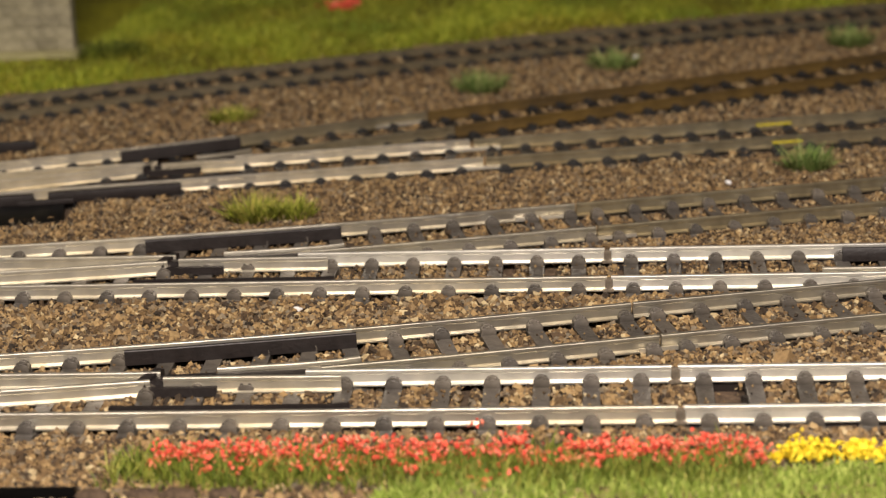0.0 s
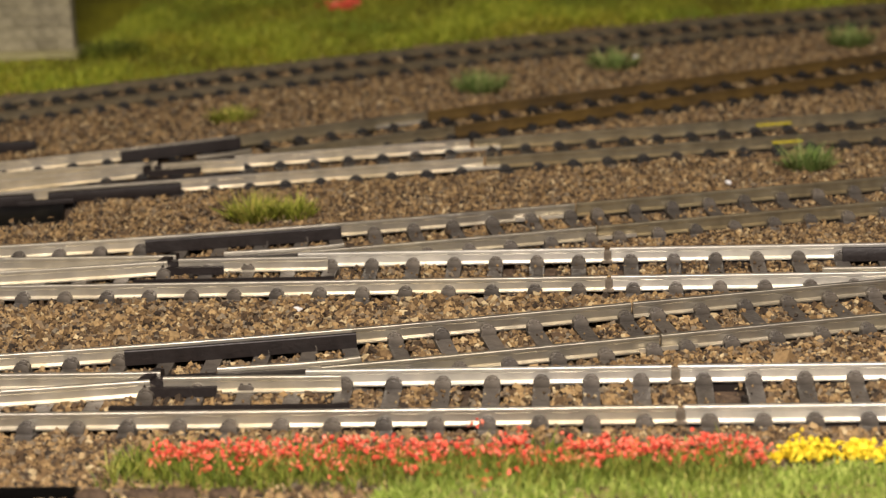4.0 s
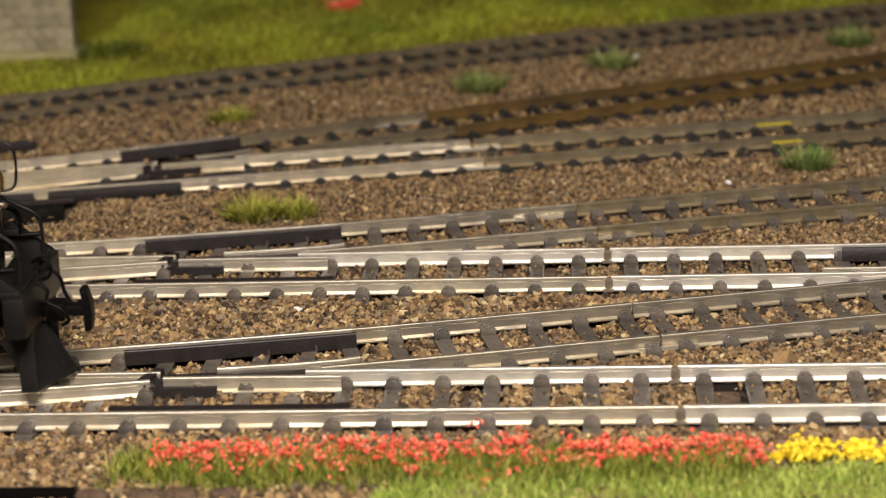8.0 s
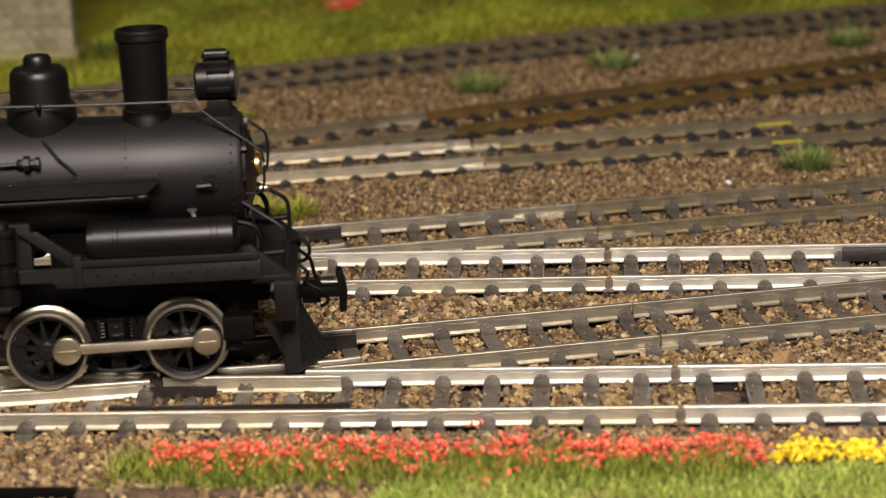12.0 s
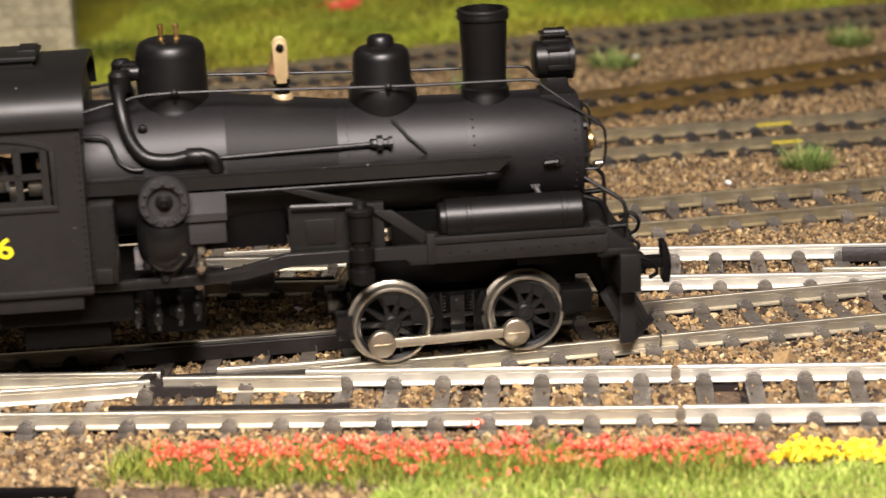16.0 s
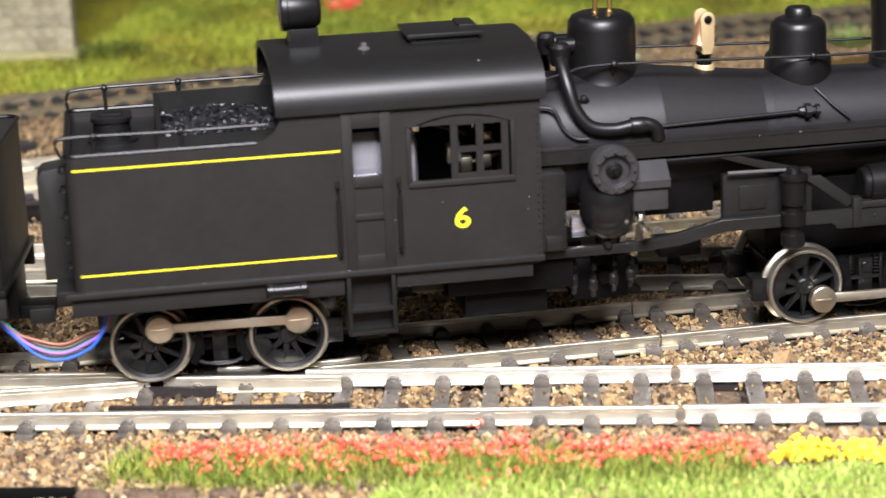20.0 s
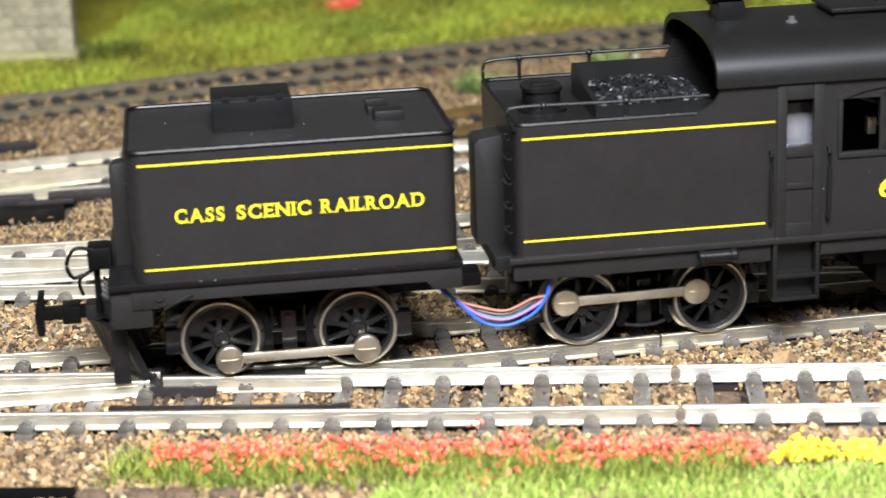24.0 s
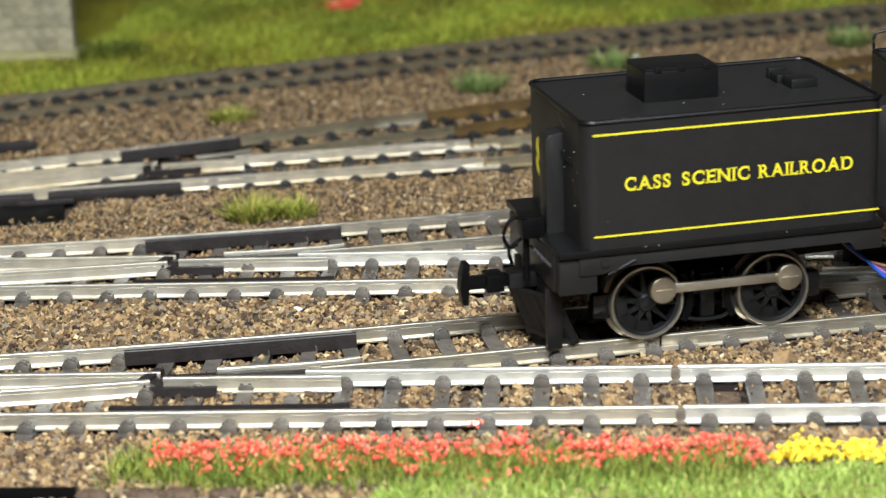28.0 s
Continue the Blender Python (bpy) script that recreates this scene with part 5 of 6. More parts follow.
    bh = part("backhead", b, M_BLACK_DARK, L)
    for x0, y0, z0, w, h in ((-10.6, -9.6, 33.6, 2.2, 2.0), (-13.6, -10.4, 33.2, 1.8, 2.4), (-9.6, -8.0, 37.4, 1.4, 1.4), (-15.5, -8.4, 34.2, 1.5, 3.0)):
        b = bm_()
        box(b, x0 - w / 2, x0 + w / 2, y0 - 0.8, y0 + 0.8, z0, z0 + h, 0.25)
        tube(b, [(x0, y0, z0 + h / 2), (-6, y0 * 0.6, 35)], 0.3)
        part("boiler_fitting", b, M_ROD, bh, "small cream-brass boiler fitting")
    b = bm_()
    tube(b, [(-22, -12, 42.6), (-17, -11, 40.6), (-13.5, -10, 39.2)], 0.35)
    tube(b, [(-15, -11, 39.5), (-14.6, -11, 35)], 0.35)
    part("regulator_lever", b, M_GREYFIT, bh)
    # running boards and side fittings, both sides
    for sgn in (-1, 1):
        def ys(a, c):
            return sorted((sgn * a, sgn * c))
        b = bm_()
        prism(b, [(-2.8, 33.5), (60.6, 33.5), (63.0, 35.6), (63.0, 35.9), (-2.8, 35.9)], *ys(11.4, 12.4), "y")
        box(b, -2.8, 62.6, *ys(8.0, 12.4), 35.3, 35.95, 0.15)
        part("running_board", b, M_FRAME, L)
        b = bm_()
        top = [(-2.8, 20.0), (14, 20.2), (19.5, 20.9), (27, 22.7), (45, 22.6), (77.5, 22.8)]
        bot = [(77.5, 19.6), (46.2, 19.5), (45.6, 20.8), (27.6, 20.9), (20.4, 19.1), (14, 18.6), (-2.8, 18.5)]
        prism(b, top + bot, *ys(12.6, 13.8), "y", 0.2)
        frame_bar = part("main_frame", b, M_FRAME, L)
        b = bm_()
        box(b, 49.6, 77.2, *ys(10.4, 14.1), 22.75, 23.9, 0.2)
        box(b, 48.8, 50.2, *ys(12.4, 14.2), 19.6, 24.6, 0.2)
        part("frame_angle", b, M_FRAME, frame_bar)
        for k in range(9):
            b = bm_()
            bmesh.ops.create_icosphere(b, subdivisions=1, radius=0.24, matrix=Matrix.Translation((52.5 + 2.8 * k, sgn * 13.85, 21.4)))
            part("rivet", b, M_FRAME, frame_bar)
        b = bm_()
        box(b, 27.6, 42.5, *ys(10.6, 12.2), 21.8, 29.6, 0.3)
        box(b, 30.2, 34.8, *ys(12.1, 12.5), 23.6, 27.6, 0.2)
        part("side_tank", b, M_FRAME, L)
        b = bm_()
        tube(b, [(28.0, sgn * 13.4, 30.2), (37.5, sgn * 13.4, 30.0)], 0.3)
        part("valve_rod", b, M_GREYFIT, L)
        for p, q in (((27.0, 32.6), (38, 30.0)), ((40.6, 28.4), (48.2, 23.8))):
            b = bm_()
            w = 1.0
            prism(b, [(p[0], p[1]), (p[0] + 3.0, p[1] + 0.1), (q[0] + 1.4, q[1] + 0.2), (q[0], q[1] - w)], *ys(12.2, 13.0), "y", 0.15)
            part("brace", b, M_FRAME, L)
        b = bm_()
        lathe(b, [(1.5, 17.4), (1.9, 17.8), (1.9, 19.6), (1.35, 19.8), (1.35, 21.0), (2.0, 21.2), (2.0, 23.2), (1.45, 23.4), (1.45, 24.4), (1.95, 24.6), (1.95, 28.6), (2.25, 28.7), (2.25, 29.4), (1.2, 29.7), (1.0, 30.5), (0.5, 30.8)], (38.6, sgn * 14.4, 0), "z", 20)
        part("lubricator", b, M_SATIN, L)
        b = bm_()
        lathe(b, [(2.4, 50.9), (2.7, 51.2), (2.7, 52.0), (3.2, 52.1), (3.2, 55.2), (3.3, 55.3), (3.3, 55.9), (3.2, 56.0), (3.2, 70.2), (3.3, 70.3), (3.3, 71.0), (3.2, 71.1), (3.2, 73.4), (2.6, 74.0), (0.8, 74.3)], (0, sgn * 11.2, 26.0), "x", 32)
        part("air_tank", b, M_SATIN, L)
        b = bm_()
        tube(b, smooth_line([(74.2, sgn * 10.4, 28), (76.6, sgn * 10.6, 27.2), (77.6, sgn * 10.8, 25.2), (77.4, sgn * 10.8, 22.8)], 6), 0.45)
        tube(b, [(77.0, sgn * 10.8, 22.8), (81.0, sgn * 10.8, 23.0)], 0.45)
        part("air_pipe", b, M_BLACK_DARK, L)
        b = bm_()
        box(b, 63.5, 70.5, *ys(5.0, 9.5), 17.0, 19.2, 0.2)
        box(b, 70.6, 75.5, *ys(6.0, 9.8), 8.5, 12.5, 0.4)
        part("cylinder_block", b, M_BLACK_DARK, L)
        # pipes on the boiler
        b = bm_()
        tube(b, smooth_line([(5.4, sgn * 1.0, 50.2), (3.6, sgn * 3.0, 49.8), (2.9, sgn * 6.2, 48.4), (3.3, sgn * 8.8, 45.2), (4.3, sgn * 10.2, 41.4), (6.5, sgn * 11.0, 38.8), (10.0, sgn * 11.3, 38.2), (13.0, sgn * 11.4, 38.6), (15.2, sgn * 11.6, 38.8), (16.8, sgn * 11.7, 37.9), (17.2, sgn * 11.7, 36.2)], 8), 1.12, 12)
        pipe = part("steam_pipe", b, M_SATIN, L)
        b = bm_()
        lathe(b, [(1.5, -1.2), (1.7, -0.6), (1.7, 1.6), (1.2, 2.2)], (3.1, sgn * 4.8, 49.0), "z", 18)
        lathe(b, [(1.3, 3.4), (1.3, 6.0)], (0, sgn * 1.6, 50.2), "x", 16)
        lathe(b, [(1.2, 12.6), (1.35, 12.8), (1.35, 15.0), (1.2, 15.4)], (0, sgn * 11.45, 38.65), "x", 16)
        part("pipe_elbow", b, M_SATIN, pipe)
        b = bm_()
        tube(b, [(17, sgn * 10.8, 38.0), (30, sgn * 9.9, 38.2), (43.5, sgn * 9.2, 38.4)], 0.32)
        lathe(b, [(0.6, 41.0), (0.75, 41.2), (0.75, 42.0), (1.25, 42.1), (1.25, 43.0), (0.7, 43.1), (0.7, 43.8), (1.0, 43.9), (1.0, 44.5), (0.4, 44.6)], (0, sgn * 9.2, 38.4), "x", 8)
        part("feed_rod", b, M_BLACK, L)
        b = bm_()
        tube(b, smooth_line([(-2.6, sgn * 9.3, 42.2), (0.6, sgn * 9.8, 41.8), (2.2, sgn * 10.7, 38.6), (4.0, sgn * 11.1, 37.2), (6, sgn * 11.2, 37.0)], 6), 0.32)
        part("small_pipe", b, M_BLACK, L)
        b = bm_()
        lathe(b, [(0.75, 6.4), (0.75, 8.1), (0.3, 8.3)] if sgn > 0 else [(0.3, -8.3), (0.75, -8.1), (0.75, -6.4)], (6.2, 0, 42.4), "y", 14)
        part("washout_plug", b, M_BLACK_DARK, L)
        b = bm_()
        tube(b, [(70.2, sgn * 8.7, 33.8), (70.2, sgn * 10.2, 33.8)], 0.6, 12)
        tube(b, [(68.2, sgn * 9.9, 33.7), (70.4, sgn * 9.9, 33.8)], 0.5)
        part("clack_valve", b, M_SATIN, L)
        handrail(L, [(-2.6, sgn * 9.0, 46.0), (3, sgn * 7.8, 47.0), (11, sgn * 6.6, 47.7), (44, sgn * 6.1, 46.6), (60, sgn * 5.6, 46.3), (67.4, sgn * 5.4, 46.1), (69.0, sgn * 5.7, 45.0), (73.4, sgn * 6.6, 41.8), (77.0, sgn * 7.0, 39.2), (78.4, sgn * 7.1, 37.6), (78.4, sgn * 7.1, 33.4), (77.6, sgn * 6.8, 31.6), (75.0, sgn * 6.2, 31.4)], [(11.4, sgn * 6.6, 47.7), (44.5, sgn * 6.1, 46.6)], 0.24, 2.6, 0.25)
    # air pump on the near side
    b = bm_()
    lathe(b, [(0.3, -15.7), (2.35, -15.7), (2.5, -16.5), (2.65, -16.65), (3.65, -16.6), (3.9, -16.2), (3.9, -14.4), (3.4, -14.0), (3.3, -12.0)], (8.9, 0, 32.8), "y", 40)
    pump = part("air_pump", b, M_PUMP, L)
    b = bm_()
    lathe(b, [(0.35, -17.2), (0.5, -16.9), (0.55, -16.5), (0.95, -16.4), (1.0, -16.0), (1.35, -15.9), (1.4, -15.6)], (8.9, 0, 32.8), "y", 18)
    part("pump_boss", b, M_SATIN, pump)
    b = bm_()
    for i in range(12):
        a = 2 * math.pi * i / 12
        lathe(b, [(0.2, -17.0), (0.3, -16.9), (0.3, -16.5)], (8.9 + 3.1 * math.cos(a), 0, 32.8 + 3.1 * math.sin(a)), "y", 6)
    part("bolt_ring", b, M_PUMP, pump)
    b = bm_()
    lathe(b, [(1.0, 19.4), (1.9, 19.8), (2.1, 21.0), (3.4, 21.8), (4.3, 23.6), (4.5, 25.0), (4.5, 29.4), (3.6, 30.6)], (8.7, -11.8, 0), "z", 28)
    part("pump_barrel", b, M_GLOSS, pump)
    b = bm_()
    box(b, 11.2, 18.0, -14.4, -9.6, 25.4, 29.4, 0.3)
    prism(b, [(-15.0, 29.2), (-9.4, 29.2), (-9.4, 33.0), (-12.0, 33.0), (-15.0, 30.4)], 10.8, 18.2, "x")
    part("pump_chest", b, M_PUMP, pump)
    b = bm_()
    box(b, 3.4, 13.4, -9.6, -7.4, 20.5, 23.8, 0.2)
    part("chassis_weight", b, M_STEEL, L, "bright steel chassis weight")
    b = bm_()
    box(b, -2.8, 1.2, -15.6, -9.0, 20.4, 33.0, 0.3)
    box(b, -2.2, 0.4, -16.2, -15.4, 20.6, 23.0, 0.2)
    part("ash_box", b, M_FRAME, L)
    b = bm_()
    lathe(b, [(0.6, -16.6), (1.0, -15.4)], (13.8, 0, 22.2), "y", 12)
    tube(b, smooth_line([(13.8, -12, 26), (13.9, -13, 23.5), (13.7, -12.6, 21.0), (13.0, -11, 17.5)], 5), 0.7)
    part("injector", b, M_ROD, L, "bright metal injector")
    # pipework and small gear under the cab and boiler
    for x, z0, z1 in ((3.2, 11.5, 18.4), (6.4, 10.8, 18.0), (9.8, 11.4, 18.4), (12.6, 12.0, 18.0)):
        b = bm_()
        tube(b, smooth_line([(x, -10.4, z1), (x + 0.2, -11.0, (z0 + z1) / 2), (x, -10.6, z0)], 4), 0.45)
        lathe(b, [(0.5, z0 + 1.0), (0.85, z0 + 1.4), (0.85, z0 + 2.6), (0.5, z0 + 3.0)], (x, -10.8, 0), "z", 12)
        part("drain_pipe", b, M_GLOSS, L)
    for x, z in ((5.6, 22.4), (10.6, 22.6), (8.2, 20.2)):
        b = bm_()
        lathe(b, [(0.5, -14.4), (0.8, -14.0), (0.8, -12.4)], (x, 0, z), "y", 10)
        part("drain_cock", b, M_GLOSS, pump)
    dust(L, [(-42, -3, -16.4, -16.2, 20.4, 46), (-75, -46, -16.3, -15.8, 41.6, 41.9), (-40, -4, -15, -3, 51.0, 51.4), (0, 62, -12.5, -12.3, 35.6, 36.0), (-75, -4, -17.0, -16.6, 20.3, 20.5), (10, 76, -13.9, -13.7, 20, 22.6)], 46, 3)
    rows = [[(-3.3, -16.25, 20.8 + 1.15 * k) for k in range(22)], [(-41.6 + 1.15 * k, -16.25, 45.6) for k in range(33)], [(-2.4, -15.65, 21.0 + 1.1 * k) for k in range(11)], [(0.8, -15.65, 21.0 + 1.1 * k) for k in range(11)], [(-60 + 1.2 * k, -15.3, 41.0) for k in range(12)]]
    for row in rows:
        b = bm_()
        for p in row:
            bmesh.ops.create_icosphere(b, subdivisions=1, radius=0.17, matrix=Matrix.Translation(p))
        part("rivets", b, M_BLACK, L)
    for sgn in (-1, 1):
        b = bm_()
        tube(b, [(16, sgn * 11.3, 32.4), (40, sgn * 11.3, 32.5), (60.4, sgn * 11.3, 32.7)], 0.75, 12)
        lathe(b, [(0.9, 58.6), (1.0, 58.8), (1.0, 60.6), (0.6, 61.2)], (0, sgn * 11.3, 32.7), "x", 14)
        part("side_pipe", b, M_BLACK_DARK, L)
        b = bm_()
        tube(b, smooth_line([(67.0, sgn * 7.2, 29.8), (67.2, sgn * 8.6, 29.0), (67.8, sgn * 9.2, 27.8)], 4), 0.38)
        lathe(b, [(0.8, min(sgn * 7.0, sgn * 7.9)), (0.8, max(sgn * 7.0, sgn * 7.9))], (67.0, 0, 29.8), "y", 12)
        part("drain_cock", b, M_GREYFIT, L, "small grey drain cock")
        b = bm_()
        tube(b, smooth_line([(74.6, sgn * 7.6, 30.6), (78.0, sgn * 8.6, 28.4), (80.6, sgn * 9.2, 26.6), (81.2, sgn * 9.4, 24.6), (81.2, sgn * 9.4, 20.2)], 5), 0.35)
        part("front_stay", b, M_BLACK, L)
        b = bm_()
        lathe(b, [(1.4, min(sgn * 8.2, sgn * 9.25)), (1.4, max(sgn * 8.2, sgn * 9.25))], (70.2, 0, 34.0), "y", 18)
        for i in range(8):
            bmesh.ops.create_icosphere(b, subdivisions=1, radius=0.2, matrix=Matrix.Translation((70.2 + 1.15 * math.cos(i * math.pi / 4), sgn * 9.27, 34.0 + 1.15 * math.sin(i * math.pi / 4))))
        part("valve_base", b, M_SMOKEBOX, L)
    # underframe and front end
    for q in ((-74, -35, -5.0, 5.0, 13.4, 18.4), (-35, -17, -5.0, 5.0, 16.2, 18.4), (-17, 6, -5.0, 5.0, 13.4, 18.4), (37, 78, -5.0, 5.0, 13.4, 18.4)):
        b = bm_()
        box(b, *q, 0.4)
        part("frame_beam", b, M_BLACK_DARK, L)
    b = bm_()
    box(b, -17.6, 3, -12.5, 12.5, 13.2, 18.4, 0.6)
    box(b, -14.6, -1, -10.5, 10.5, 8.8, 13.6, 0.8)
    part("ash_pan", b, M_BLACK_DARK, L)
    b = bm_()
    box(b, 44, 76, -5.0, 5.0, 19, 26, 0.5)
    part("smokebox_saddle", b, M_BLACK_DARK, L)
    b = bm_()
    box(b, 13.5, 27.4, -8.0, 8.0, 22.6, 31.5, 0.5)
    box(b, 27.4, 44, -3.5, 3.5, 22.8, 30, 0.5)
    box(b, 18.0, 25.0, -9.0, -4.0, 15.6, 18.4, 0.5)
    part("stretcher", b, M_BLACK_DARK, L)
    b = bm_()
    box(b, 4.2, 13.5, -6.5, 6.5, 8.8, 16.0, 0.6)
    lathe(b, [(1.0, -8.2), (1.4, -7.6), (1.4, -6.2)], (9.0, 0, 13.0), "y", 14)
    part("damper_box", b, M_BLACK_DARK, L)
    b = bm_()
    box(b, 79.2, 82.6, -14.6, 14.6, 12.8, 19.2, 0.4)
    box(b, 76.6, 82.0, -13.6, 13.6, 19.0, 20.0, 0.2)
    prism(b, [(74.5, 24.6), (76.0, 24.8), (82.4, 19.6), (82.4, 18.6), (76, 18.6)], -13.2, -11.6, "y", 0.2)
    prism(b, [(74.5, 24.6), (76.0, 24.8), (82.4, 19.6), (82.4, 18.6), (76, 18.6)], 11.6, 13.2, "y", 0.2)
    part("buffer_beam", b, M_BLACK, L)
    coupler(L, 82.0, 1, 13.2)
    cowcatcher(L, 80.2, 1, 5.0)
    loop = [(81.6, -1.5, 21.6), (83.4, -2.2, 22.4), (84.6, -2.6, 21.2), (84.2, -2.2, 19.4), (82.6, -1.6, 18.8), (82.0, -1.2, 20.4), (83.2, -1.0, 21.6)]
    hose(L, loop)
    hose(L, [(82.6, -4.0, 19.0), (84.2, -4.4, 17.6), (84.0, -4.6, 16.0), (86.2, -4.8, 14.6), (87.2, -4.6, 12.8), (86.0, -4.2, 11.8)])
    hose(L, [(82.6, 4.5, 19.0), (84.4, 4.8, 17.2), (85.0, 4.8, 14.6), (86.0, 4.8, 12.6)])
    return L


def tender_car():
    T = thing("tender", "black four-wheel auxiliary water tender with yellow lining and lettering", "tender")
    b = bm_()
    round_box(b, -23.3, 26.7, -16, 16, 20.9, 41.0, 2.5, 7)
    tank = part("tank", b, M_CAB, T, smooth=30)
    b = bm_()
    lip = []
    for cx, cy, a0 in ((24.5, -13.8, -90), (24.5, 13.8, 0), (-21.1, 13.8, 90), (-21.1, -13.8, 180)):
        lip += [(cx + 2.1 * math.cos(radians(a0 + 15 * i)), cy + 2.1 * math.sin(radians(a0 + 15 * i)), 41.2) for i in range(7)]
    tube(b, lip + [lip[0]], 0.38, 8)
    part("deck_rim", b, M_SATIN, T)
    b = bm_()
    box(b, -9.7, 2.8, -5.4, 4.2, 40.8, 46.0, 0.3)
    hatch = part("water_hatch", b, M_SATIN, T)
    b = bm_()
    box(b, -9.6, 2.7, -5.3, 4.1, 45.9, 46.35, 0.15)
    for x in (-7.4, -3.4, 0.8):
        box(b, x - 0.6, x + 0.6, -5.5, -4.9, 45.7, 46.6, 0.1)
    part("lid", b, M_SATIN, hatch)
    b = bm_()
    box(b, 15.6, 20.2, -4.6, -0.4, 40.8, 42.6, 0.4)
    box(b, 15.0, 18.4, 0.0, 3.4, 40.8, 42.4, 0.3)
    box(b, 15.0, 18.2, 3.8, 5.0, 40.8, 42.8, 0.2)
    part("filler_box", b, M_BLACK, T)
    b = bm_()
    box(b, -27.4, 27.2, -16.4, 16.4, 19.8, 20.9, 0.25)
    part("footplate", b, M_SATIN, T)
    for sgn in (-1, 1):
        b = bm_()
        y0, y1 = sorted((sgn * 15.9, sgn * 14.9))
        prism(b, [(-24.0, 16.6), (-20.0, 16.6), (-15.5, 17.8), (21.5, 17.8), (22.4, 16.2), (27.0, 16.2), (27.0, 19.9), (-24.0, 19.9)], y0, y1, "y", 0.15)
        lathe(b, [(0.75, min(sgn * 15.8, sgn * 16.2)), (0.75, max(sgn * 15.8, sgn * 16.2))], (-19.8, 0, 18.6), "y", 14)
        part("side_frame", b, M_CAB, T)
        b = bm_()
        tube(b, [(-19.2, sgn * 15.4, 16.4), (-14.8, sgn * 16.0, 18.6)], 0.3)
        part("frame_stay", b, M_BLACK, T)
        for z0 in (39.2, 22.85):
            b = bm_()
            box(b, -21.6, 26.2, *sorted((sgn * 15.98, sgn * 16.05)), z0 - 0.145, z0 + 0.145)
            part("lining_stripe", b, M_YELLOW, T, "thin yellow lining stripe", smooth=0)
        lettering(T, sgn)
    # rear end: ladder cabinets, beam, coupler
    b = bm_()
    prism(b, [(-26.2, 20.7), (-23.2, 20.7), (-23.2, 37.4), (-25.5, 37.1), (-26.2, 36.4)], -5.2, -1.2, "y", 0.25)
    part("rear_cabinet", b, M_CAB, T)
    b = bm_()
    tube(b, smooth_line([(-23.4, -3.4, 35.4), (-23.7, -7.0, 34.0), (-23.4, -10.5, 33.4)], 5), 0.11)
    part("chain", b, M_SATIN, T)
    text_part("8", 9.6, 0.03, T, at_mm(-23.36, 8.4, 29.6, 90, 0, -90), "number", M_YELLOW, 0.01, stretch=1.15)["label"] = "yellow digit"
    b = bm_()
    box(b, -27.6, -25.2, -13.6, 13.6, 13.6, 19.8, 0.35)
    box(b, -31.8, -25.0, -2.0, 2.0, 11.0, 13.6, 0.3)
    part("end_beam", b, M_FRAME, T)
    b = bm_()
    box(b, -27.2, -21.0, -15.6, -13.7, 13.6, 19.9, 0.25)
    part("end_block", b, M_CAB, T)
    b = bm_()
    box(b, -30.6, -26.8, -6.4, -1.2, 20.6, 24.2, 0.5)
    tube(b, [(-29.4, -4.0, 13.0), (-29.4, -4.0, 21.0)], 0.55)
    part("valve_box", b, M_BLACK_DARK, T)
    coupler(T, -31.6, -1, 12.2)
    cowcatcher(T, -25.6, -1, 5.4, 0.4, -3.0)
    hose(T, [(-29.6, -6, 24.0), (-32.4, -6.6, 24.4), (-33.8, -6.8, 22.0), (-33.0, -6.6, 19.8), (-31.4, -6.2, 20.0)])
    hose(T, [(-30.0, -3.4, 20), (-32.2, -3.8, 18.4), (-31.8, -4, 16.0)])
    b = bm_()
    for i in range(5):
        tube(b, [(-27.5, -12 + i * 2.2, 17.5), (-28.5, -12.2 + i * 2.2, 18.6)], 0.25)
    part("lamp_irons", b, M_GREYFIT, T)
    b = bm_()
    box(b, -26, 27, -5, 5, 12.6, 19.8, 0.4)
    box(b, 26.6, 32, -2.4, 2.4, 12.0, 14.2, 0.3)
    part("underframe", b, M_BLACK_DARK, T)
    dust(T, [(-22, 26, -16.2, -15.9, 41.2, 41.6), (-20, 26, -16.1, -16.0, 21.2, 40.5), (-26, 26, -16.6, -16.3, 20.6, 20.9), (-23.5, -23.3, -14, -4, 24, 40), (-20, 24, -13, 13, 41.0, 41.1)], 34, 9)
    # cables to the locomotive
    for i, m in enumerate(M_CABLES):
        b = bm_()
        k = (i - 2) * 0.55
        sag = (8.3, 9.2, 10.5, 9.9, 9.3)[i]
        tube(b, smooth_line([(23.5, -9.6 + k, 15.2), (26.5, -10.6 + k * 0.8, 12.6), (30.5, -11.4 + k * 0.7, sag + 0.7), (34.5, -11.8 + k * 0.7, sag), (38.6, -11.8 + k * 0.8, sag + 1.6), (41.4 + 0.5 * k, -11.6 + k, 12.8), (42.6 + k, -11.2 + k, 16.8)], 8), 0.27, 8)
        part("cable", b, m, T, m.name.replace("_", " "))
    return T


# where a capital carries small cross strokes: (along, up) fractions of its box, then f for flat or u for upright
SERIFS = {"A": "0.03 0 f 0.97 0 f", "C": "0.93 0.80 u 0.93 0.2 u", "S": "0.88 0.80 u 0.10 0.2 u", "E": "0.12 0 f 0.12 1 f 0.97 0.12 u 0.97 0.88 u", "N": "0.06 0 f 0.06 1 f 0.94 1 f",
          "I": "0.5 0 f 0.5 1 f", "R": "0.12 0 f 0.10 1 f 0.97 0 f", "L": "0.14 0 f 0.14 1 f 0.97 0.13 u", "D": "0.08 0 f 0.08 1 f"}


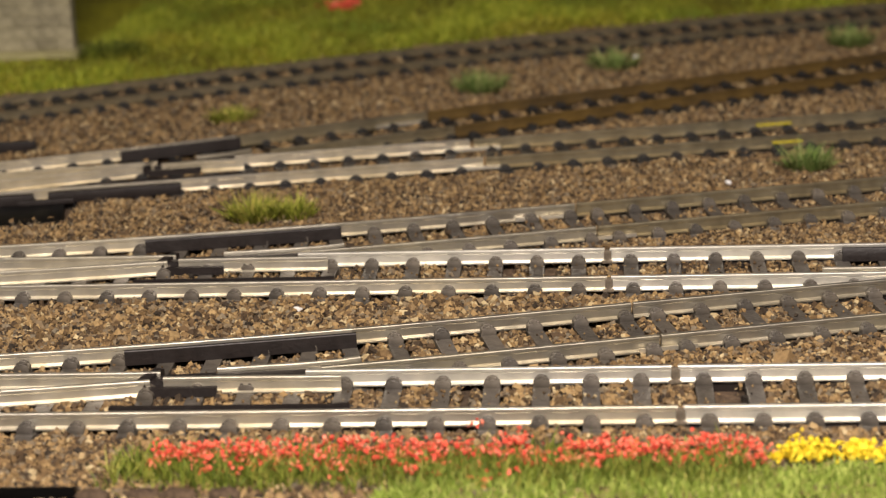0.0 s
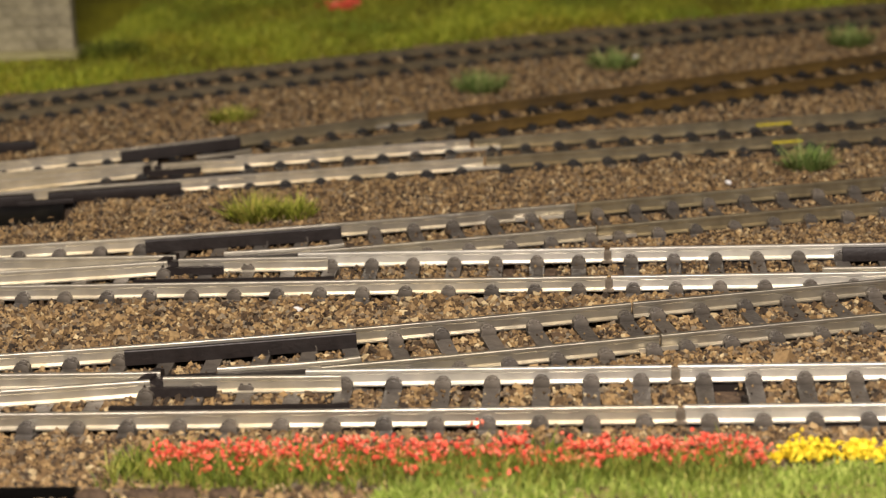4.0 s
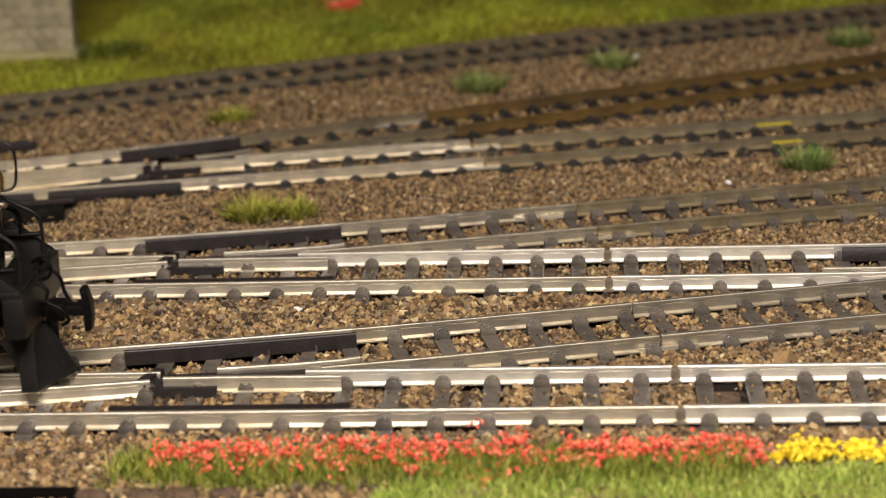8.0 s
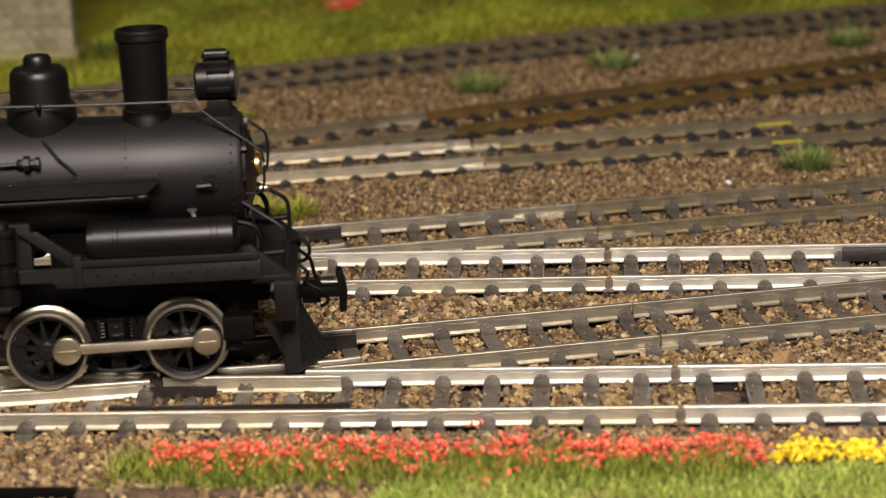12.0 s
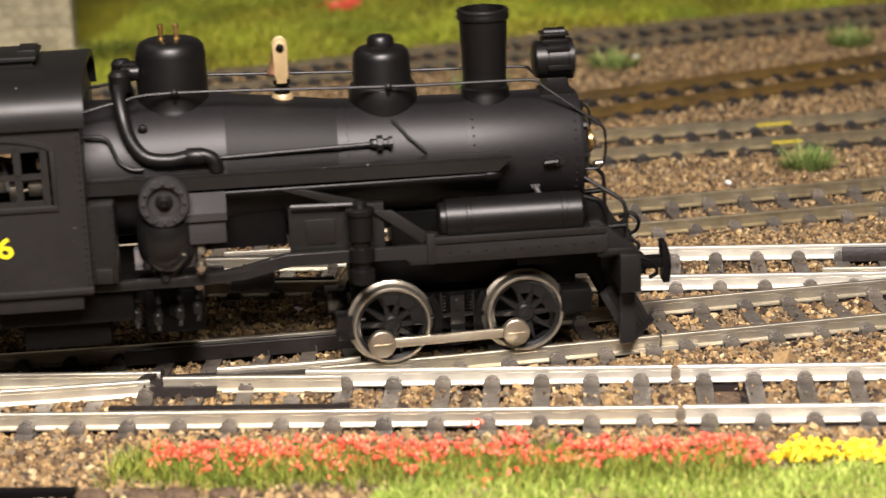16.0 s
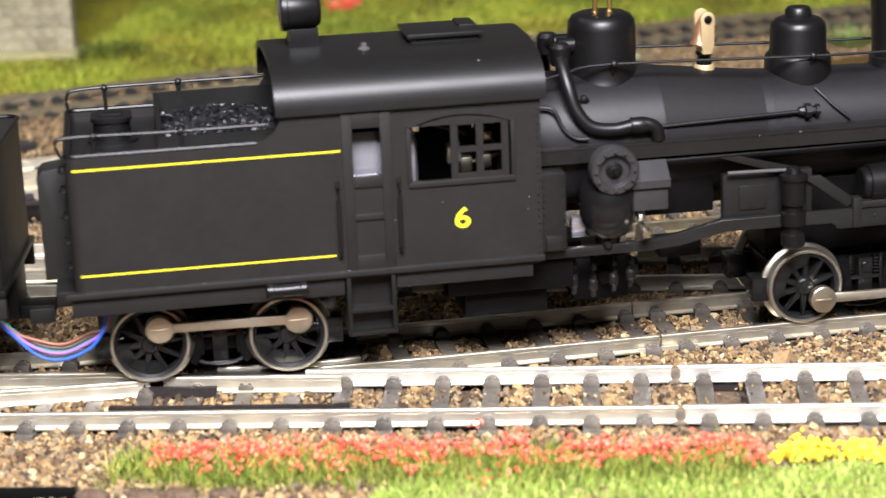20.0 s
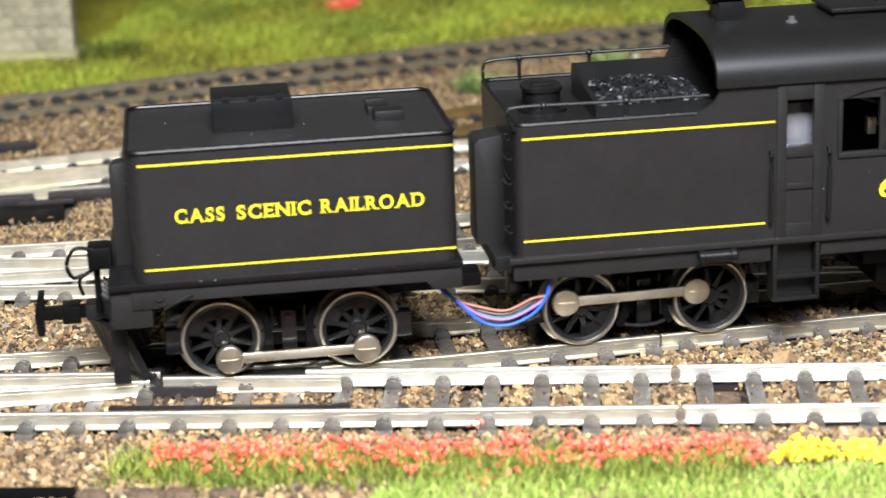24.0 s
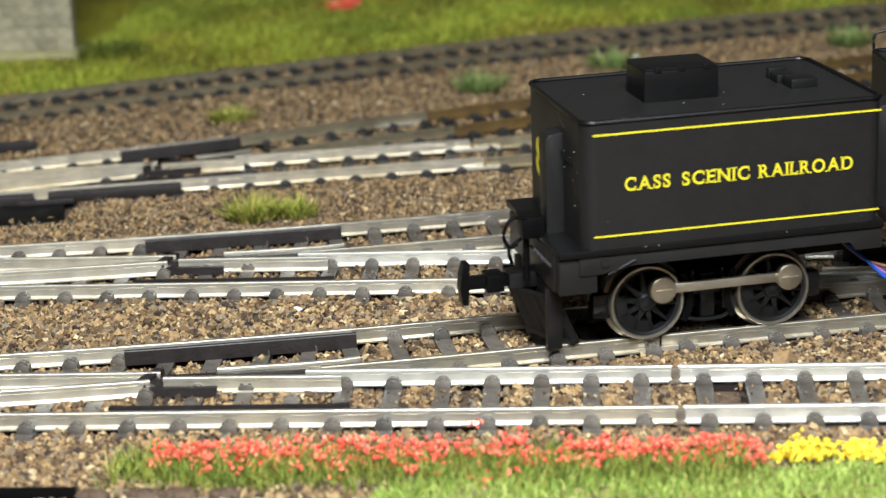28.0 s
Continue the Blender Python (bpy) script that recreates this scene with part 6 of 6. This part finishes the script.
def lettering(T, sgn):
    """Words along the tank side, in yellow capitals with serifs."""
    turn = 0 if sgn < 0 else 180
    for word, x0, x1 in (("CASS", -16.5, -9.05), ("SCENIC", -7.15, 4.1), ("RAILROAD", 5.7, 21.5)):
        b = bm_()
        x = 0.0
        for ch in word:
            ob = text_part(ch, 3.05, 0.03, T, at_mm(0, 0, 0), "lettering", M_YELLOW, 0.017)
            me = ob.data
            bpy.data.objects.remove(ob)
            xs, ys = [v.co.x for v in me.vertices], [v.co.y for v in me.vertices]
            lo, w, base, h = min(xs), max(xs) - min(xs), min(ys), max(ys) - min(ys)
            old = len(b.verts)
            b.from_mesh(me)
            b.verts.ensure_lookup_table()
            for v in b.verts[old:]:
                v.co.x += x - lo
            marks = SERIFS.get(ch, "").split()
            for i in range(0, len(marks), 3):
                cx, cy = x + float(marks[i]) * w, base + float(marks[i + 1]) * h
                if marks[i + 2] == "f":
                    cy += 0.1 if cy < base + 0.5 * h else -0.1
                    box(b, cx - 0.46, cx + 0.46, cy - 0.1, cy + 0.1, -0.03, 0.03)
                else:
                    box(b, cx - 0.1, cx + 0.1, cy - 0.34, cy + 0.34, -0.03, 0.03)
            x += w + 0.42
        width = x - 0.42
        for v in b.verts:
            v.co.x -= width / 2
            v.co.y -= base + h / 2
        me = bpy.data.meshes.new("lettering")
        b.to_mesh(me)
        b.free()
        me.materials.append(M_YELLOW)
        c = (x0 + x1) / 2
        ob = new("lettering", me)
        ob.parent = T
        ob.matrix_basis = at_mm(c if sgn < 0 else -c + 5.1, sgn * 16.02, 31.0, 90, 0, turn) @ Matrix.Diagonal((MM * (x1 - x0) / width, MM, MM, 1))
        ob["label"] = "yellow painted serif capitals"


# ------------------------------------------------------------------ how the train moves
WAY = [(0, 25.6), (7, 97.8), (8, 108.3), (9, 118.6), (10, 129.0), (11, 139.2), (11.5, 144.2), (12, 148.8), (12.5, 153.5), (13.2, 160.4), (13.9, 168.3), (14.5, 177.1), (15, 185.6), (16, 202.5), (17, 219.8), (18, 236.9), (19, 254.3), (20, 271.4), (21, 288.5), (21.5, 297.0), (23.5, 331.2), (24, 340.0), (25, 357.5), (26, 374.5), (27, 391.6), (28, 408.1)]
PIVOT = 53.35
TRAIL = 164.4


def along(t):
    """How far the front bogie has come, with a smooth speed."""
    ts, ss = zip(*WAY)
    i = max(0, min(len(ts) - 2, next((k for k in range(len(ts) - 1) if t <= ts[k + 1]), len(ts) - 2)))

    def slope(k):
        a, b = max(k - 1, 0), min(k + 1, len(ts) - 1)
        return (ss[b] - ss[a]) / (ts[b] - ts[a])
    h = ts[i + 1] - ts[i]
    u = (t - ts[i]) / h
    return ss[i] * (1 + 2 * u) * (1 - u) ** 2 + h * slope(i) * u * (1 - u) ** 2 + ss[i + 1] * u * u * (3 - 2 * u) + h * slope(i + 1) * u * u * (u - 1)


def lean(s):
    """The slight sideways rock, in degrees, as the train takes the two curves."""
    u = max(0.0, min(1.0, (s - 205) / 70))
    v = max(0.0, min(1.0, (160 - s) / 75))
    return 1.0 * u * u * (3 - 2 * u) - 1.4 * v * v * (3 - 2 * v)


def tilted(s):
    """The tender's pose: it swings out a little on its couplings at the end of the curve."""
    return swung(s) @ at_mm(0, 0, 0, lean(s))


def swung(s):
    u = max(0.0, min(1.0, (s - 200) / 42))
    return car_pose(s) @ at_mm(0, 0, 0, 0, 0, 2.7 * u * u * (3 - 2 * u))


def body_pose(s):
    ax, ay, _ = crossover(s)
    bx, by, _ = crossover(s - 2 * PIVOT)
    return at_mm((ax + bx) / 2, (ay + by) / 2, 0, lean(s - PIVOT), 0, math.degrees(math.atan2(ay - by, ax - bx)))


def car_pose(s):
    x, y, a = crossover(s)
    return at_mm(x, y, 0, 0, 0, math.degrees(a))


LOCO = locomotive()
CAR = tender_car()
GEAR = []
for owner, lag, phase, roll in ((LOCO, 0.0, radians(76) + 219.7 / WR, WR), (LOCO, 2 * PIVOT, radians(60) + 164.7 / WR, WR), (CAR, TRAIL, radians(135) + 193.1 / 6.45, 6.45)):
    GEAR.append((owner, lag, phase, roll, bogie(owner), [wheelset(owner) for _ in range(2)], [coupling_rod(owner, sgn) for sgn in (-1, 1)]))
plants()
stone_pier()


def motions():
    times = [i * 0.2 for i in range(141)]
    walk(LOCO, [(t, body_pose(along(t))) for t in times[::2]] + [(28.0, body_pose(along(28.0)))])
    walk(CAR, [(t, tilted(along(t) - TRAIL)) for t in times[::2]] + [(28.0, tilted(along(28.0) - TRAIL))])
    for owner, lag, phase, roll, frame_, axles, rods in GEAR:
        rows = [[], [], [], [], []]
        for t in times:
            s = along(t)
            base = body_pose(s) if owner is LOCO else tilted(s - TRAIL)
            piv = base.inverted() @ (car_pose(s - lag) if owner is LOCO else swung(s - lag))
            th = phase - (s - lag) / roll
            rows[0].append((t, piv))
            for k, dx in enumerate((-10.85, 10.85)):
                rows[1 + k].append((t, piv @ at_mm(dx, 0, AXLE_Z, 0, -math.degrees(th), 0)))
            for k, q in enumerate((th, th + math.pi / 2)):
                rows[3 + k].append((t, piv @ at_mm(CRANK * math.cos(q), 0, AXLE_Z + CRANK * math.sin(q))))
        walk(frame_, rows[0])
        for ob, r in zip(axles + rods, rows[1:]):
            walk(ob, r)


motions()
